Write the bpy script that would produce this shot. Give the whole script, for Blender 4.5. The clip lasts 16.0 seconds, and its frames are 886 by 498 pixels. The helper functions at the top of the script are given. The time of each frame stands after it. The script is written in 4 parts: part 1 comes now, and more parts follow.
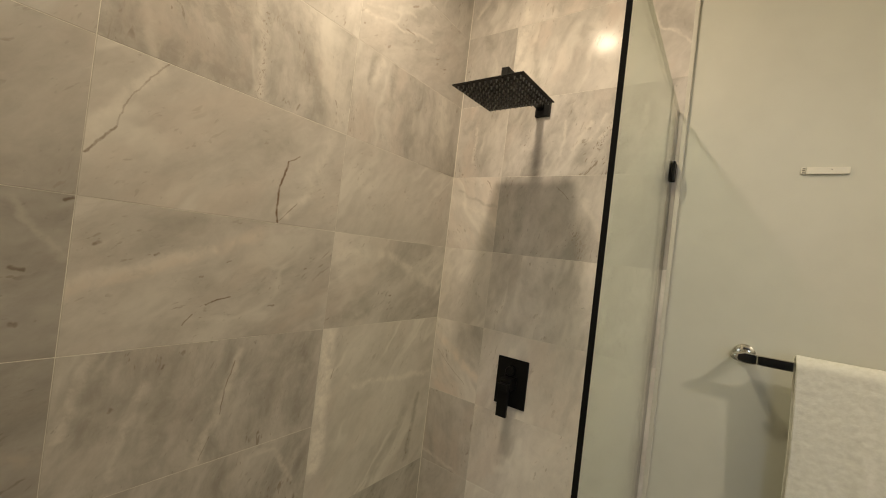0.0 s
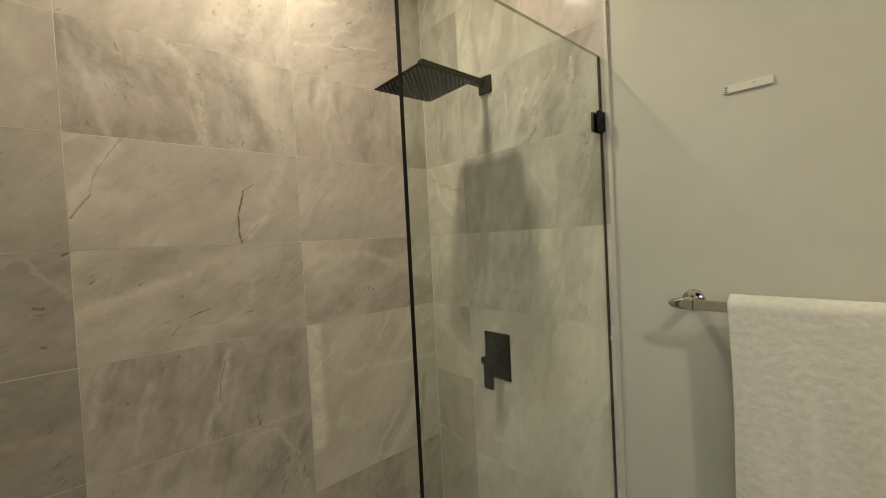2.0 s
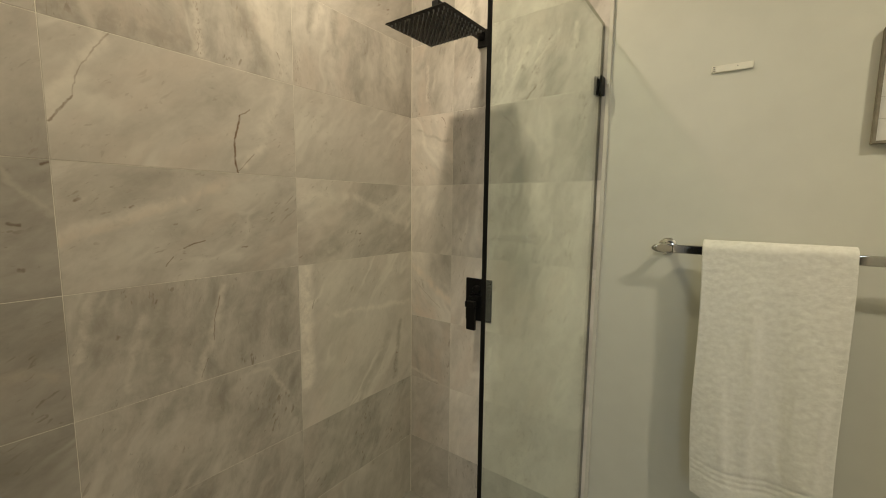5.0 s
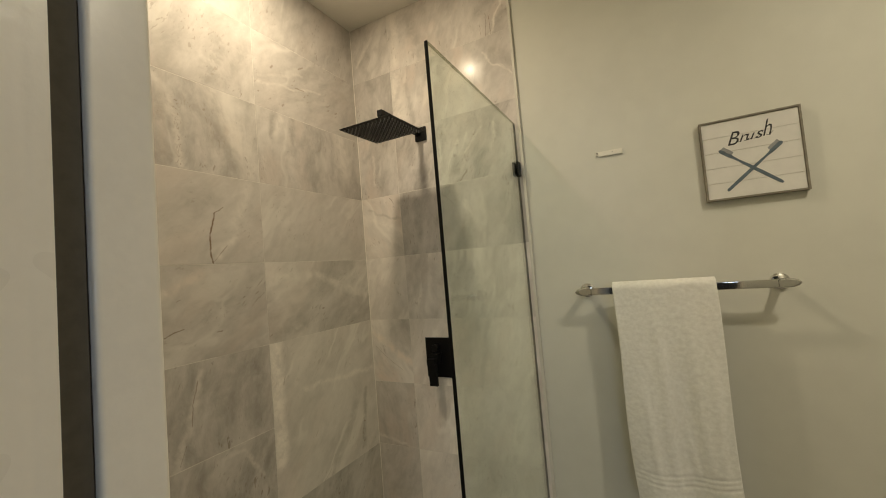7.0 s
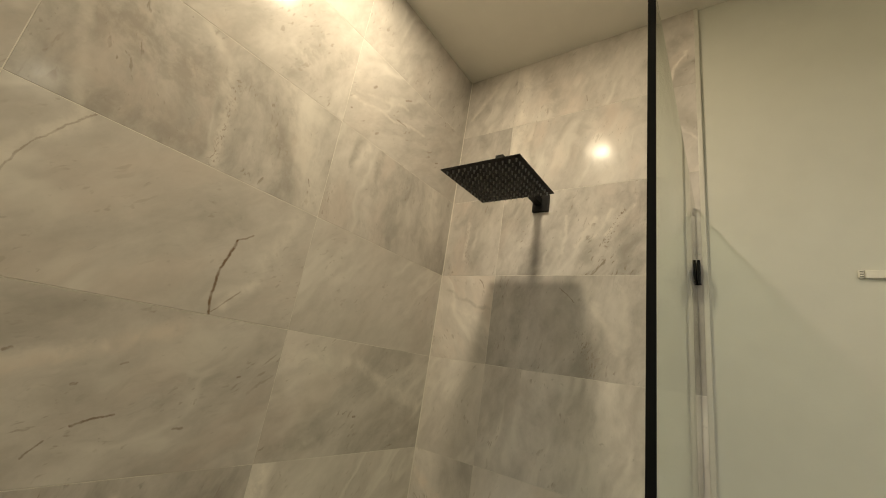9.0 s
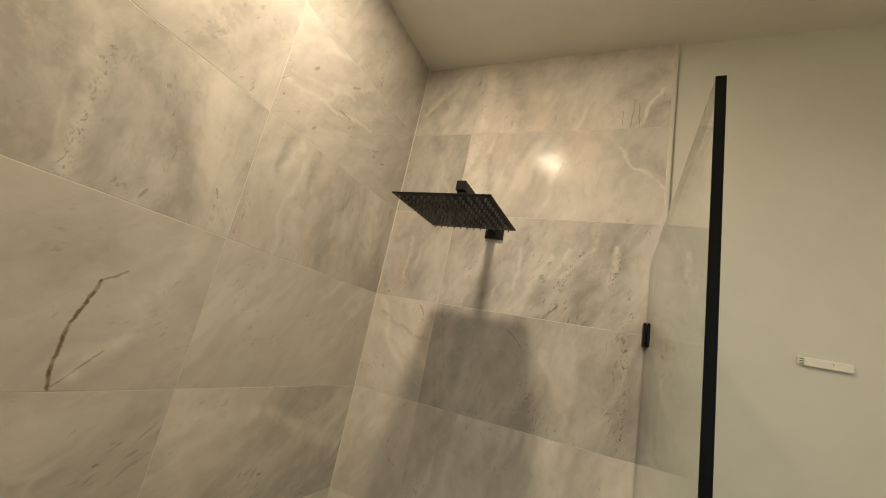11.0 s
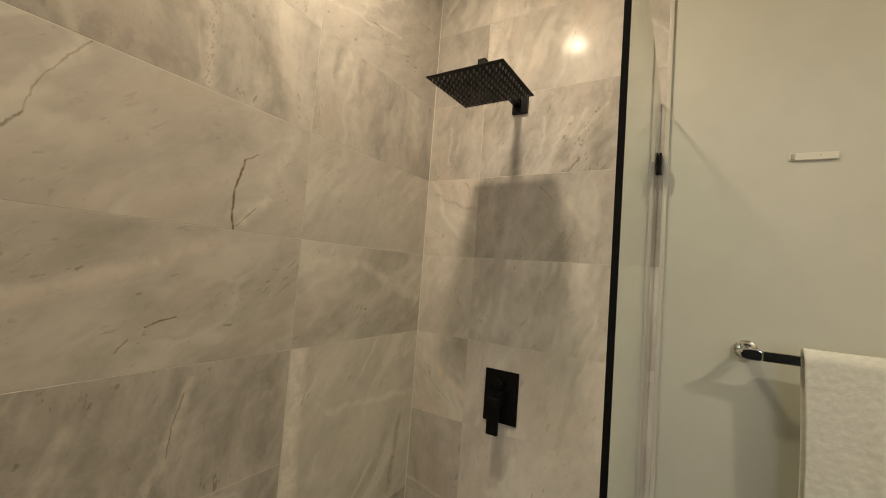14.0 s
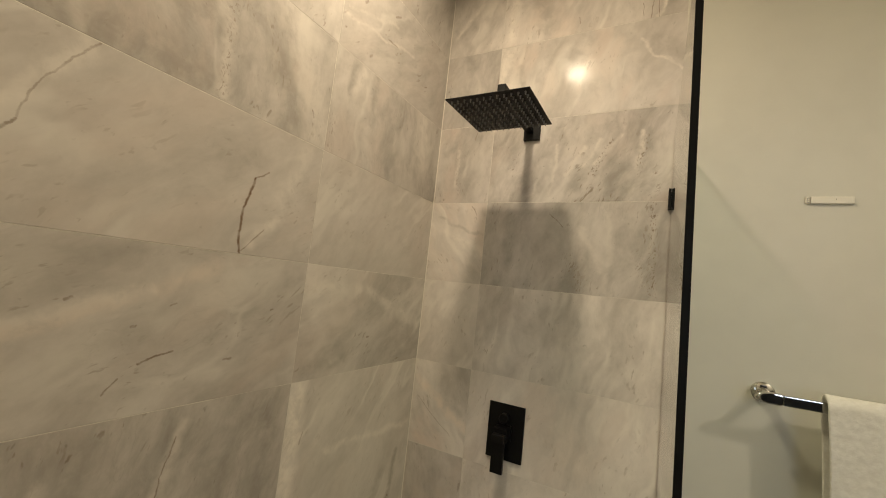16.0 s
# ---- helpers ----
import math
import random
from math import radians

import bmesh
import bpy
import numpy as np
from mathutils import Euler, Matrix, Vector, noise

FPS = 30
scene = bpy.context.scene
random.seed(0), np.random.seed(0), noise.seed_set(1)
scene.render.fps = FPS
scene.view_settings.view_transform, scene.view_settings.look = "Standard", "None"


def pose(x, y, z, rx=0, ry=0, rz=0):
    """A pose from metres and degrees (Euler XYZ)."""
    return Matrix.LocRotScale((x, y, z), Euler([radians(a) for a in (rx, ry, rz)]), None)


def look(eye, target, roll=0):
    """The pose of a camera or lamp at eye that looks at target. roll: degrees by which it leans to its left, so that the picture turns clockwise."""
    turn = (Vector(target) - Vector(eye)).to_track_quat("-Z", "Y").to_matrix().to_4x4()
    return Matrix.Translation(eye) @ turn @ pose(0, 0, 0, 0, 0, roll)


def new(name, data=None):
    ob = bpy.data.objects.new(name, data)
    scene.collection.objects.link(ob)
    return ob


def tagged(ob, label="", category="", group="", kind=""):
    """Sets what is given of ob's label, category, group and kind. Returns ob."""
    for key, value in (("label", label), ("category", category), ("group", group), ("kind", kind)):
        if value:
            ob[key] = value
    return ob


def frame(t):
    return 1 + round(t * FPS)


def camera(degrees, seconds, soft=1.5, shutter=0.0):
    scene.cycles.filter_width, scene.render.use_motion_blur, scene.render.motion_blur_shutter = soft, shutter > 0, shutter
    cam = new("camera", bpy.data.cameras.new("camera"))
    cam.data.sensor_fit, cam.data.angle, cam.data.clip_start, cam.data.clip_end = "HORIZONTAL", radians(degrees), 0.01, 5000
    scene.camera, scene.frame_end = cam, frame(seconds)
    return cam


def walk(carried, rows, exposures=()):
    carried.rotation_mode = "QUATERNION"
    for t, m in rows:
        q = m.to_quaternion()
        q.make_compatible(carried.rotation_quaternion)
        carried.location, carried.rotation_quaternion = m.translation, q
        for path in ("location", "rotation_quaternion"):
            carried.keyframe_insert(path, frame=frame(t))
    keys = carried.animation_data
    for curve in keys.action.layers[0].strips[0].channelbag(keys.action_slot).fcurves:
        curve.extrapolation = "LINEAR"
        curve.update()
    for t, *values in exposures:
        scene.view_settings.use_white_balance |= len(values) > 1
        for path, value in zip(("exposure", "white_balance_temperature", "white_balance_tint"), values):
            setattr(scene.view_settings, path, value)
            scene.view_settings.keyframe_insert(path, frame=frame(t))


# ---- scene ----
cam = camera(96.8, 16.0, soft=1.0)
PATH = [
    (0, (0.998, -1.405, 1.504), (-0.17, 0.218, 1.527), 6.7),
    (0.5, (1.055, -1.378, 1.498), (-0.201, 0.179, 1.475), 5.0),
    (1, (1.174, -1.307, 1.496), (-0.174, 0.169, 1.435), 2.4),
    (1.5, (1.339, -1.21, 1.497), (-0.101, 0.176, 1.419), -0.4),
    (2, (1.403, -1.16, 1.512), (-0.099, 0.16, 1.466), -2.9),
    (2.5, (1.424, -1.113, 1.513), (-0.154, 0.116, 1.5), -5.0),
    (3, (1.437, -1.081, 1.46), (-0.183, 0.085, 1.333), -5.1),
    (3.2, (1.439, -1.096, 1.42), (-0.186, 0.051, 1.219), -4.6),
    (5.3, (1.211, -1.5, 1.449), (0.138, 0.183, 1.314), -0.5),
    (5.5, (1.254, -1.572, 1.456), (0.247, 0.155, 1.406), -1.7),
    (6, (1.317, -1.702, 1.464), (0.401, 0.072, 1.577), -4.2),
    (6.5, (1.324, -1.703, 1.464), (0.407, 0.067, 1.634), -5.8),
    (7, (1.286, -1.608, 1.451), (0.363, 0.163, 1.554), -4.8),
    (7.5, (1.172, -1.477, 1.435), (0.254, 0.3, 1.419), -2.9),
    (8, (1.092, -1.393, 1.434), (0.12, 0.355, 1.407), -1.4),
    (8.5, (0.999, -1.274, 1.461), (-0.115, 0.378, 1.638), 1.5),
    (9, (0.9, -1.203, 1.505), (-0.266, 0.326, 2.071), 9.1),
    (9.2, (0.865, -1.187, 1.515), (-0.285, 0.308, 2.194), 12.8),
    (11.3, (0.756, -1.156, 1.782), (-0.006, 0.662, 2.143), 9.1),
    (11.5, (0.758, -1.181, 1.834), (0.012, 0.658, 2.106), 6.4),
    (12, (0.801, -1.232, 1.93), (0.058, 0.617, 2.145), 2.8),
    (12.5, (0.788, -1.245, 1.929), (0.004, 0.566, 2.253), 2.4),
    (13, (0.788, -1.242, 1.762), (-0.082, 0.517, 2.147), 2.2),
    (13.5, (0.892, -1.283, 1.559), (-0.11, 0.433, 1.841), 2.5),
    (14, (0.918, -1.33, 1.473), (-0.135, 0.367, 1.585), 4.3),
    (14.5, (0.882, -1.334, 1.405), (-0.089, 0.415, 1.41), 5.5),
    (15, (0.869, -1.348, 1.408), (-0.034, 0.436, 1.418), 6.0),
    (15.5, (0.845, -1.365, 1.425), (-0.087, 0.407, 1.533), 5.8),
    (16, (0.797, -1.343, 1.508), (-0.157, 0.408, 1.701), 6.1),
]
EXPOSURES = [
    (0.0, 0.1, 6450, 10), (1.5, 0.05, 6200, 8), (2.2, -0.10, 6150, 6), (3.0, -0.15, 6050, 5), (5.3, 0.14, 6350, 5), (6.0, 0.09, 6350, 5), (7.0, -0.06, 6400, 7), (8.0, 0.09, 6400, 5),
    (8.6, -0.03, 6400, 4), (9.0, -0.1, 6400, 5), (11.5, -0.08, 6500, 10), (12.0, -0.36, 6600, 11), (12.5, -0.54, 6600, 12), (13.2, -0.35, 6550, 11), (14.0, 0.0, 6500, 10), (14.5, 0.15, 6500, 10), (16.0, 0.06, 6500, 10),
]
walk(cam, [(t, look(eye, target, roll)) for t, eye, target, roll in PATH], EXPOSURES)

# ---- light ----
LAMP_WARM = (1.0, 0.82, 0.58)
LAMP_X, LAMP_Y = 0.376, -0.735
ROOM_X, ROOM_Y = 2.23, -1.11


def disk_lamp(name, x, y, z, size, watts, colour):
    data = bpy.data.lights.new(name, "AREA")
    data.shape, data.size, data.energy, data.color = "DISK", size, watts, colour
    ob = new(name, data)
    ob.matrix_world = pose(x, y, z)
    return ob


disk_lamp("shower_lamp", LAMP_X, LAMP_Y, 2.734, 0.095, 10.7, LAMP_WARM)
disk_lamp("room_lamp", ROOM_X, ROOM_Y, 2.734, 0.10, 13.2, (1.0, 0.87, 0.665))
bpy.data.lights["room_lamp"].spread = radians(158)

world = bpy.data.worlds.new("world")
scene.world = world
world.use_nodes = True
world.node_tree.nodes["Background"].inputs[0].default_value = (0.30, 0.42, 0.62, 1)
world.node_tree.nodes["Background"].inputs[1].default_value = 0.25


# ---- materials ----
class Nodes:
    """A short way to write node trees."""

    def __init__(self, name):
        self.mat = bpy.data.materials.new(name)
        self.mat.use_nodes = True
        self.tree = self.mat.node_tree
        self.bsdf = self.tree.nodes["Principled BSDF"]

    def put(self, socket, value):
        if hasattr(value, "is_linked"):
            self.tree.links.new(value, socket)
        else:
            socket.default_value = value

    def node(self, kind, inputs=(), **props):
        n = self.tree.nodes.new(kind)
        for key, value in props.items():
            setattr(n, key, value)
        for key, value in dict(inputs).items():
            self.put(n.inputs[key], value)
        return n

    def math(self, op, a, b=0.0, c=0.0, clamp=False):
        n = self.node("ShaderNodeMath", {0: a, 1: b, 2: c}, operation=op)
        n.use_clamp = clamp
        return n.outputs[0]

    def vec(self, op, a, b=(0, 0, 0), scale=None):
        n = self.node("ShaderNodeVectorMath", {0: a, 1: b}, operation=op)
        if scale is not None:
            self.put(n.inputs["Scale"], scale)
        return n.outputs["Value"] if op in ("DOT_PRODUCT", "LENGTH", "DISTANCE") else n.outputs[0]

    def noise(self, where, scale, detail=4.0, rough=0.55, warp=0.0):
        n = self.node("ShaderNodeTexNoise", {"Vector": where, "Scale": scale, "Detail": detail, "Roughness": rough, "Distortion": warp})
        return n.outputs[0]

    def span(self, value, a, b, low=0.0, high=1.0, smooth=True):
        n = self.node("ShaderNodeMapRange", {0: value, 1: a, 2: b, 3: low, 4: high}, interpolation_type="SMOOTHSTEP" if smooth else "LINEAR")
        return n.outputs[0]

    def mix(self, fac, a, b, kind="MIX"):
        n = self.node("ShaderNodeMix", data_type="RGBA", blend_type=kind)
        for i, v in ((0, fac), (6, a), (7, b)):
            self.put(n.inputs[i], v)
        return n.outputs[2]

    def bump(self, height, strength, distance):
        n = self.node("ShaderNodeBump", {"Strength": strength, "Distance": distance, "Height": height})
        self.put(self.bsdf.inputs["Normal"], n.outputs[0])

    def finish(self, **inputs):
        for key, value in inputs.items():
            self.put(self.bsdf.inputs[key.replace("_", " ")], value)
        return self.mat


def plain(name, colour, rough=0.5, metal=0.0, grain=0.08, scale=60.0, bump=0.0002):
    """Paint, plastic or metal with a little unevenness at two scales."""
    k = Nodes(name)
    where = k.node("ShaderNodeTexCoord").outputs["Object"]
    fine, broad = k.noise(where, scale, 5), k.noise(where, scale * 0.07, 3)
    mixed = k.math("ADD", k.math("MULTIPLY", fine, 0.5), k.math("MULTIPLY", broad, 0.5))
    dark = tuple(c * (1 - grain) for c in colour) + (1,)
    light = tuple(min(1, c * (1 + grain)) for c in colour) + (1,)
    k.bump(fine, 0.4, bump)
    return k.finish(Base_Color=k.mix(k.span(mixed, 0.3, 0.7), dark, light), Roughness=k.span(broad, 0.3, 0.7, rough * 0.85, min(1, rough * 1.15)), Metallic=metal)


def wall_paint(name, colour):
    """Roller-textured wall paint with faint broad unevenness."""
    k = Nodes(name)
    where = k.node("ShaderNodeTexCoord").outputs["Object"]
    peel, broad, scuff = k.noise(where, 170, 3), k.noise(where, 2.2, 4), k.noise(where, 14, 5)
    tone = k.math("ADD", k.math("MULTIPLY", broad, 0.7), k.math("MULTIPLY", scuff, 0.3))
    k.bump(peel, 0.25, 0.0006)
    a, b = tuple(c * 0.95 for c in colour) + (1,), tuple(c * 1.03 for c in colour) + (1,)
    return k.finish(Base_Color=k.mix(k.span(tone, 0.3, 0.7), a, b), Roughness=0.55)


MARK_COLOURS = {
    "crack": (0.17, 0.105, 0.062, 1), "tick": (0.23, 0.165, 0.115, 1), "dark": (0.330, 0.302, 0.265, 1),
    "pale": (0.775, 0.72, 0.655, 1), "pink": (0.690, 0.610, 0.540, 1),
}


def marble(name, marks=()):
    """Honed grey-white marble. The object's colour holds tone, angle of the grain and its strength; its alpha the warmth.
    marks: features of that one slab: kind, half width, strength and a run of (u, v) points, in metres from its middle."""
    k = Nodes(name)
    info = k.node("ShaderNodeObjectInfo")
    rgb = k.node("ShaderNodeSeparateColor", {0: info.outputs["Color"]})
    tone, angle, power = rgb.outputs[0], rgb.outputs[1], rgb.outputs[2]
    local = k.node("ShaderNodeTexCoord").outputs["Object"]
    shift = k.node("ShaderNodeCombineXYZ", {0: k.math("MULTIPLY", info.outputs["Random"], 91.0), 1: k.math("MULTIPLY", info.outputs["Random"], 47.0), 2: k.math("MULTIPLY", info.outputs["Random"], 63.0)}).outputs[0]
    turn = k.node("ShaderNodeVectorRotate", {"Vector": local, "Axis": (0, 1, 0), "Angle": k.math("MULTIPLY", k.math("SUBTRACT", angle, 0.5), -math.pi)}).outputs[0]
    warp = k.node("ShaderNodeTexNoise", {"Vector": k.vec("ADD", local, shift), "Scale": 4.5, "Detail": 3.0}).outputs["Color"]
    turned = k.vec("ADD", turn, k.vec("SCALE", k.vec("SUBTRACT", warp, (0.5, 0.5, 0.5)), scale=0.11))
    placed = k.vec("ADD", turned, shift)
    long = k.vec("MULTIPLY", placed, (1.0, 1.0, 0.42))
    cloud = k.noise(k.vec("MULTIPLY", placed, (1.0, 1.0, 0.50)), 6.5, 5, 0.55)
    streak = k.noise(long, 13, 6, 0.6)
    mottle = k.noise(k.vec("MULTIPLY", placed, (1.0, 1.0, 0.5)), 32, 6, 0.65)
    fine = k.noise(placed, 240, 3, 0.6)
    amount = k.math("ADD", k.math("MULTIPLY", k.math("SUBTRACT", cloud, 0.5), 1.8), k.math("MULTIPLY", k.math("SUBTRACT", streak, 0.5), 0.85))
    amount = k.math("ADD", amount, k.math("MULTIPLY", k.math("SUBTRACT", mottle, 0.5), 1.15))
    brushed = k.noise(k.vec("MULTIPLY", placed, (1.0, 1.0, 0.10)), 62, 5, 0.6)
    patch = k.span(k.noise(k.vec("ADD", placed, (3, 8, 6)), 6, 3), 0.44, 0.66)
    amount = k.math("ADD", amount, k.math("MULTIPLY", k.math("MULTIPLY", k.math("SUBTRACT", brushed, 0.5), patch), 0.22))
    amount = k.math("ADD", k.math("MULTIPLY", amount, k.math("MULTIPLY", power, 1.04)), 0.53, clamp=True)
    amount = k.span(amount, 0.0, 1.0)
    colour = k.mix(amount, (0.362, 0.332, 0.298, 1), (0.698, 0.649, 0.602, 1))
    # rust-pink tinge along some bands
    pink = k.math("MULTIPLY", k.span(k.noise(k.vec("ADD", long, (7, 3, 1)), 7, 4), 0.48, 0.72), k.math("MULTIPLY", info.outputs["Alpha"], 0.85))
    colour = k.mix(pink, colour, (0.65, 0.555, 0.490, 1))
    # thin wandering hair veins
    hair = k.math("ABSOLUTE", k.math("SUBTRACT", k.noise(k.vec("ADD", k.vec("MULTIPLY", placed, (1.0, 1.0, 0.3)), (2, 9, 4)), 8, 5, 0.62), 0.5))
    broken = k.span(k.noise(k.vec("ADD", placed, (5, 5, 5)), 6, 2), 0.5, 0.66)
    colour = k.mix(k.math("MULTIPLY", k.span(hair, 0.012, 0.0), k.math("MULTIPLY", broken, k.math("MULTIPLY", power, 0.22))), colour, (0.24, 0.22, 0.19, 1))
    # pale seams
    pale = k.math("ABSOLUTE", k.math("SUBTRACT", k.noise(k.vec("ADD", k.vec("MULTIPLY", placed, (1.0, 1.0, 0.16)), (4, 1, 8)), 7, 3, 0.5), 0.5))
    faint = k.span(k.noise(k.vec("ADD", placed, (9, 4, 2)), 5, 2), 0.42, 0.62)
    colour = k.mix(k.math("MULTIPLY", k.math("MULTIPLY", k.span(pale, 0.06, 0.0), faint), 0.42), colour, (0.75, 0.71, 0.65, 1))
    # small dark flecks
    fleck = k.span(k.noise(k.vec("ADD", k.vec("MULTIPLY", placed, (1.0, 1.0, 0.45)), (1, 6, 2)), 120, 3, 0.45), 0.68, 0.78)
    colour = k.mix(k.math("MULTIPLY", fleck, k.math("MULTIPLY", power, 0.55)), colour, (0.20, 0.18, 0.15, 1))
    tick = k.span(k.noise(k.vec("ADD", k.vec("MULTIPLY", placed, (1.0, 1.0, 0.30)), (8, 2, 5)), 105, 2, 0.45), 0.61, 0.70)
    tick = k.math("MULTIPLY", tick, k.span(k.noise(k.vec("ADD", placed, (6, 6, 1)), 7, 3), 0.50, 0.64))
    colour = k.mix(k.math("MULTIPLY", tick, k.math("MULTIPLY", power, 0.95)), colour, (0.27, 0.215, 0.165, 1))
    if marks:
        ripple = k.node("ShaderNodeTexNoise", {"Vector": local, "Scale": 26.0, "Detail": 5.0, "Roughness": 0.65}).outputs["Color"]
        sway = k.node("ShaderNodeTexNoise", {"Vector": k.vec("ADD", local, shift), "Scale": 13.0, "Detail": 5.0, "Roughness": 0.6}).outputs["Color"]
        fine_at = k.vec("MULTIPLY", k.vec("ADD", local, k.vec("SCALE", k.vec("SUBTRACT", ripple, (0.5, 0.5, 0.5)), scale=0.016)), (1, 0, 1))
        soft_at = k.vec("MULTIPLY", k.vec("ADD", fine_at, k.vec("SCALE", k.vec("SUBTRACT", sway, (0.5, 0.5, 0.5)), scale=0.055)), (1, 0, 1))
        uneven = k.span(k.noise(local, 60, 3), 0.36, 0.58, 0.6, 1.0)
        clumps = k.span(k.noise(k.vec("ADD", placed, (2, 7, 3)), 26, 5, 0.65), 0.36, 0.62, 0.35, 1.0)
        specks = k.span(k.noise(k.vec("MULTIPLY", placed, (1.0, 1.0, 0.45)), 210, 3, 0.55), 0.54, 0.64)
        for kind, half, strength, points in marks:
            at = fine_at if kind in ("crack", "tick") else soft_at
            mask = None
            for (u0, v0), (u1, v1) in zip(points, points[1:]):
                du, dv = u1 - u0, v1 - v0
                rel = k.vec("SUBTRACT", at, (u0, 0, v0))
                along = k.math("DIVIDE", k.vec("DOT_PRODUCT", rel, (du, 0, dv)), du * du + dv * dv + 1e-9, clamp=True)
                off = k.vec("LENGTH", k.vec("SUBTRACT", rel, k.vec("SCALE", (du, 0, dv), scale=along)))
                band = k.span(off, half, half * 0.2) if kind == "crack" else k.span(off, half * 1.7, 0.0)
                mask = band if mask is None else k.math("MAXIMUM", mask, band)
            grain = {"crack": uneven, "tick": specks}.get(kind, clumps)
            colour = k.mix(k.math("MULTIPLY", mask, k.math("MULTIPLY", grain, strength)), colour, MARK_COLOURS[kind])
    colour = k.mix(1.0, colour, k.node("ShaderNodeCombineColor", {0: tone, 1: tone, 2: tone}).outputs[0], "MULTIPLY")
    k.bump(k.math("ADD", k.math("MULTIPLY", fine, 0.15), k.math("MULTIPLY", k.noise(placed, 9, 2), 1.0)), 0.35, 0.0008)
    return k.finish(Base_Color=colour, Roughness=k.span(mottle, 0.3, 0.7, 0.13, 0.21), IOR=1.5, Specular_IOR_Level=0.08)


PAINT = wall_paint("wall_paint", (0.662, 0.652, 0.575))
CEILING = wall_paint("ceiling_paint", (0.80, 0.77, 0.70))
# the hall's lack of light is put into this dark colour
HALL_SHADE = wall_paint("hall_shade_paint", (0.28, 0.26, 0.23))
TRIM_PAINT = plain("white_gloss_paint", (0.82, 0.77, 0.68), 0.34, 0, 0.03, 90, 0.0005)
EDGE_TRIM = plain("edge_trim_paint", (0.65, 0.62, 0.545), 0.4, 0, 0.05, 60)
DOOR_PAINT = plain("door_enamel", (0.86, 0.80, 0.69), 0.30, 0, 0.02, 75, 0.0011)


def grout():
    """Joint filler, in places rubbed over with stone dust so that the joint almost vanishes."""
    k = Nodes("grout")
    where = k.node("ShaderNodeTexCoord").outputs["Object"]
    worn, grit = k.noise(where, 3.4, 3), k.noise(where, 190, 4)
    k.bump(grit, 0.4, 0.0005)
    colour = k.mix(k.span(worn, 0.50, 0.66), (0.74, 0.70, 0.63, 1), (0.55, 0.515, 0.465, 1))
    return k.finish(Base_Color=k.mix(k.span(grit, 0.3, 0.7, 0.0, 0.16), colour, (0.42, 0.38, 0.33, 1)), Roughness=0.85)


GROUT = grout()
BLACK = plain("matte_black_metal", (0.004, 0.004, 0.0043), 0.42, 0.0, 0.15, 140, 0.0001)
BLACK.node_tree.nodes["Principled BSDF"].inputs["Specular IOR Level"].default_value = 0.20
RUBBER = plain("grey_nozzle_rubber", (0.20, 0.195, 0.19), 0.6, 0, 0.1, 300)
CHROME = plain("chrome", (0.60, 0.59, 0.575), 0.06, 1.0, 0.02, 40, 0.00002)
STEEL = plain("satin_nickel", (0.30, 0.285, 0.26), 0.33, 1.0, 0.06, 120)
SCREW = plain("bright_screw", (0.85, 0.84, 0.80), 0.25, 1.0, 0.05, 200)
# dark colour for the hinge gap's shade, also for small slots and a pin
DARK_FILL = plain("dark_fill", (0.085, 0.076, 0.060), 0.95, 0, 0.15, 100)
SILICONE = plain("brown_silicone", (0.07, 0.058, 0.040), 0.5, 0, 0.2, 90)
CAULK = plain("pale_caulk", (0.80, 0.76, 0.68), 0.6, 0, 0.06, 90)
PLASTIC = plain("cream_plastic", (0.80, 0.77, 0.68), 0.45, 0, 0.03, 80)
FRAME_WOOD = plain("weathered_grey_wood", (0.20, 0.178, 0.135), 0.7, 0, 0.35, 45, 0.0006)
BOARD = plain("whitewashed_board", (0.70, 0.68, 0.635), 0.6, 0, 0.05, 30, 0.0003)
BACKING = plain("grey_backing", (0.50, 0.46, 0.39), 0.8)
INK = plain("black_ink", (0.02, 0.02, 0.022), 0.6)
BRUSH_BLUE = plain("slate_blue_paint", (0.085, 0.115, 0.14), 0.55, 0, 0.35, 60)
BRISTLE = plain("grey_bristle_paint", (0.27, 0.27, 0.27), 0.6, 0, 0.2, 150)
FLOOR = plain("grey_floor_tile", (0.33, 0.315, 0.285), 0.35, 0, 0.12, 25)
HALL_FLOOR = plain("brown_floor", (0.10, 0.07, 0.05), 0.4, 0, 0.2, 20)


def towelling():
    k = Nodes("white_terry")
    where = k.node("ShaderNodeTexCoord").outputs["Object"]
    loops, soft = k.noise(where, 460, 3, 0.7), k.noise(k.vec("MULTIPLY", where, (0.85, 1.0, 1.0)), 95, 4, 0.6)
    k.bump(k.math("ADD", loops, k.math("MULTIPLY", soft, 1.5)), 0.40, 0.0016)
    return k.finish(Base_Color=k.mix(k.span(soft, 0.32, 0.68), (0.76, 0.74, 0.67, 1), (0.84, 0.82, 0.755, 1)), Roughness=0.95, Sheen_Weight=0.25)


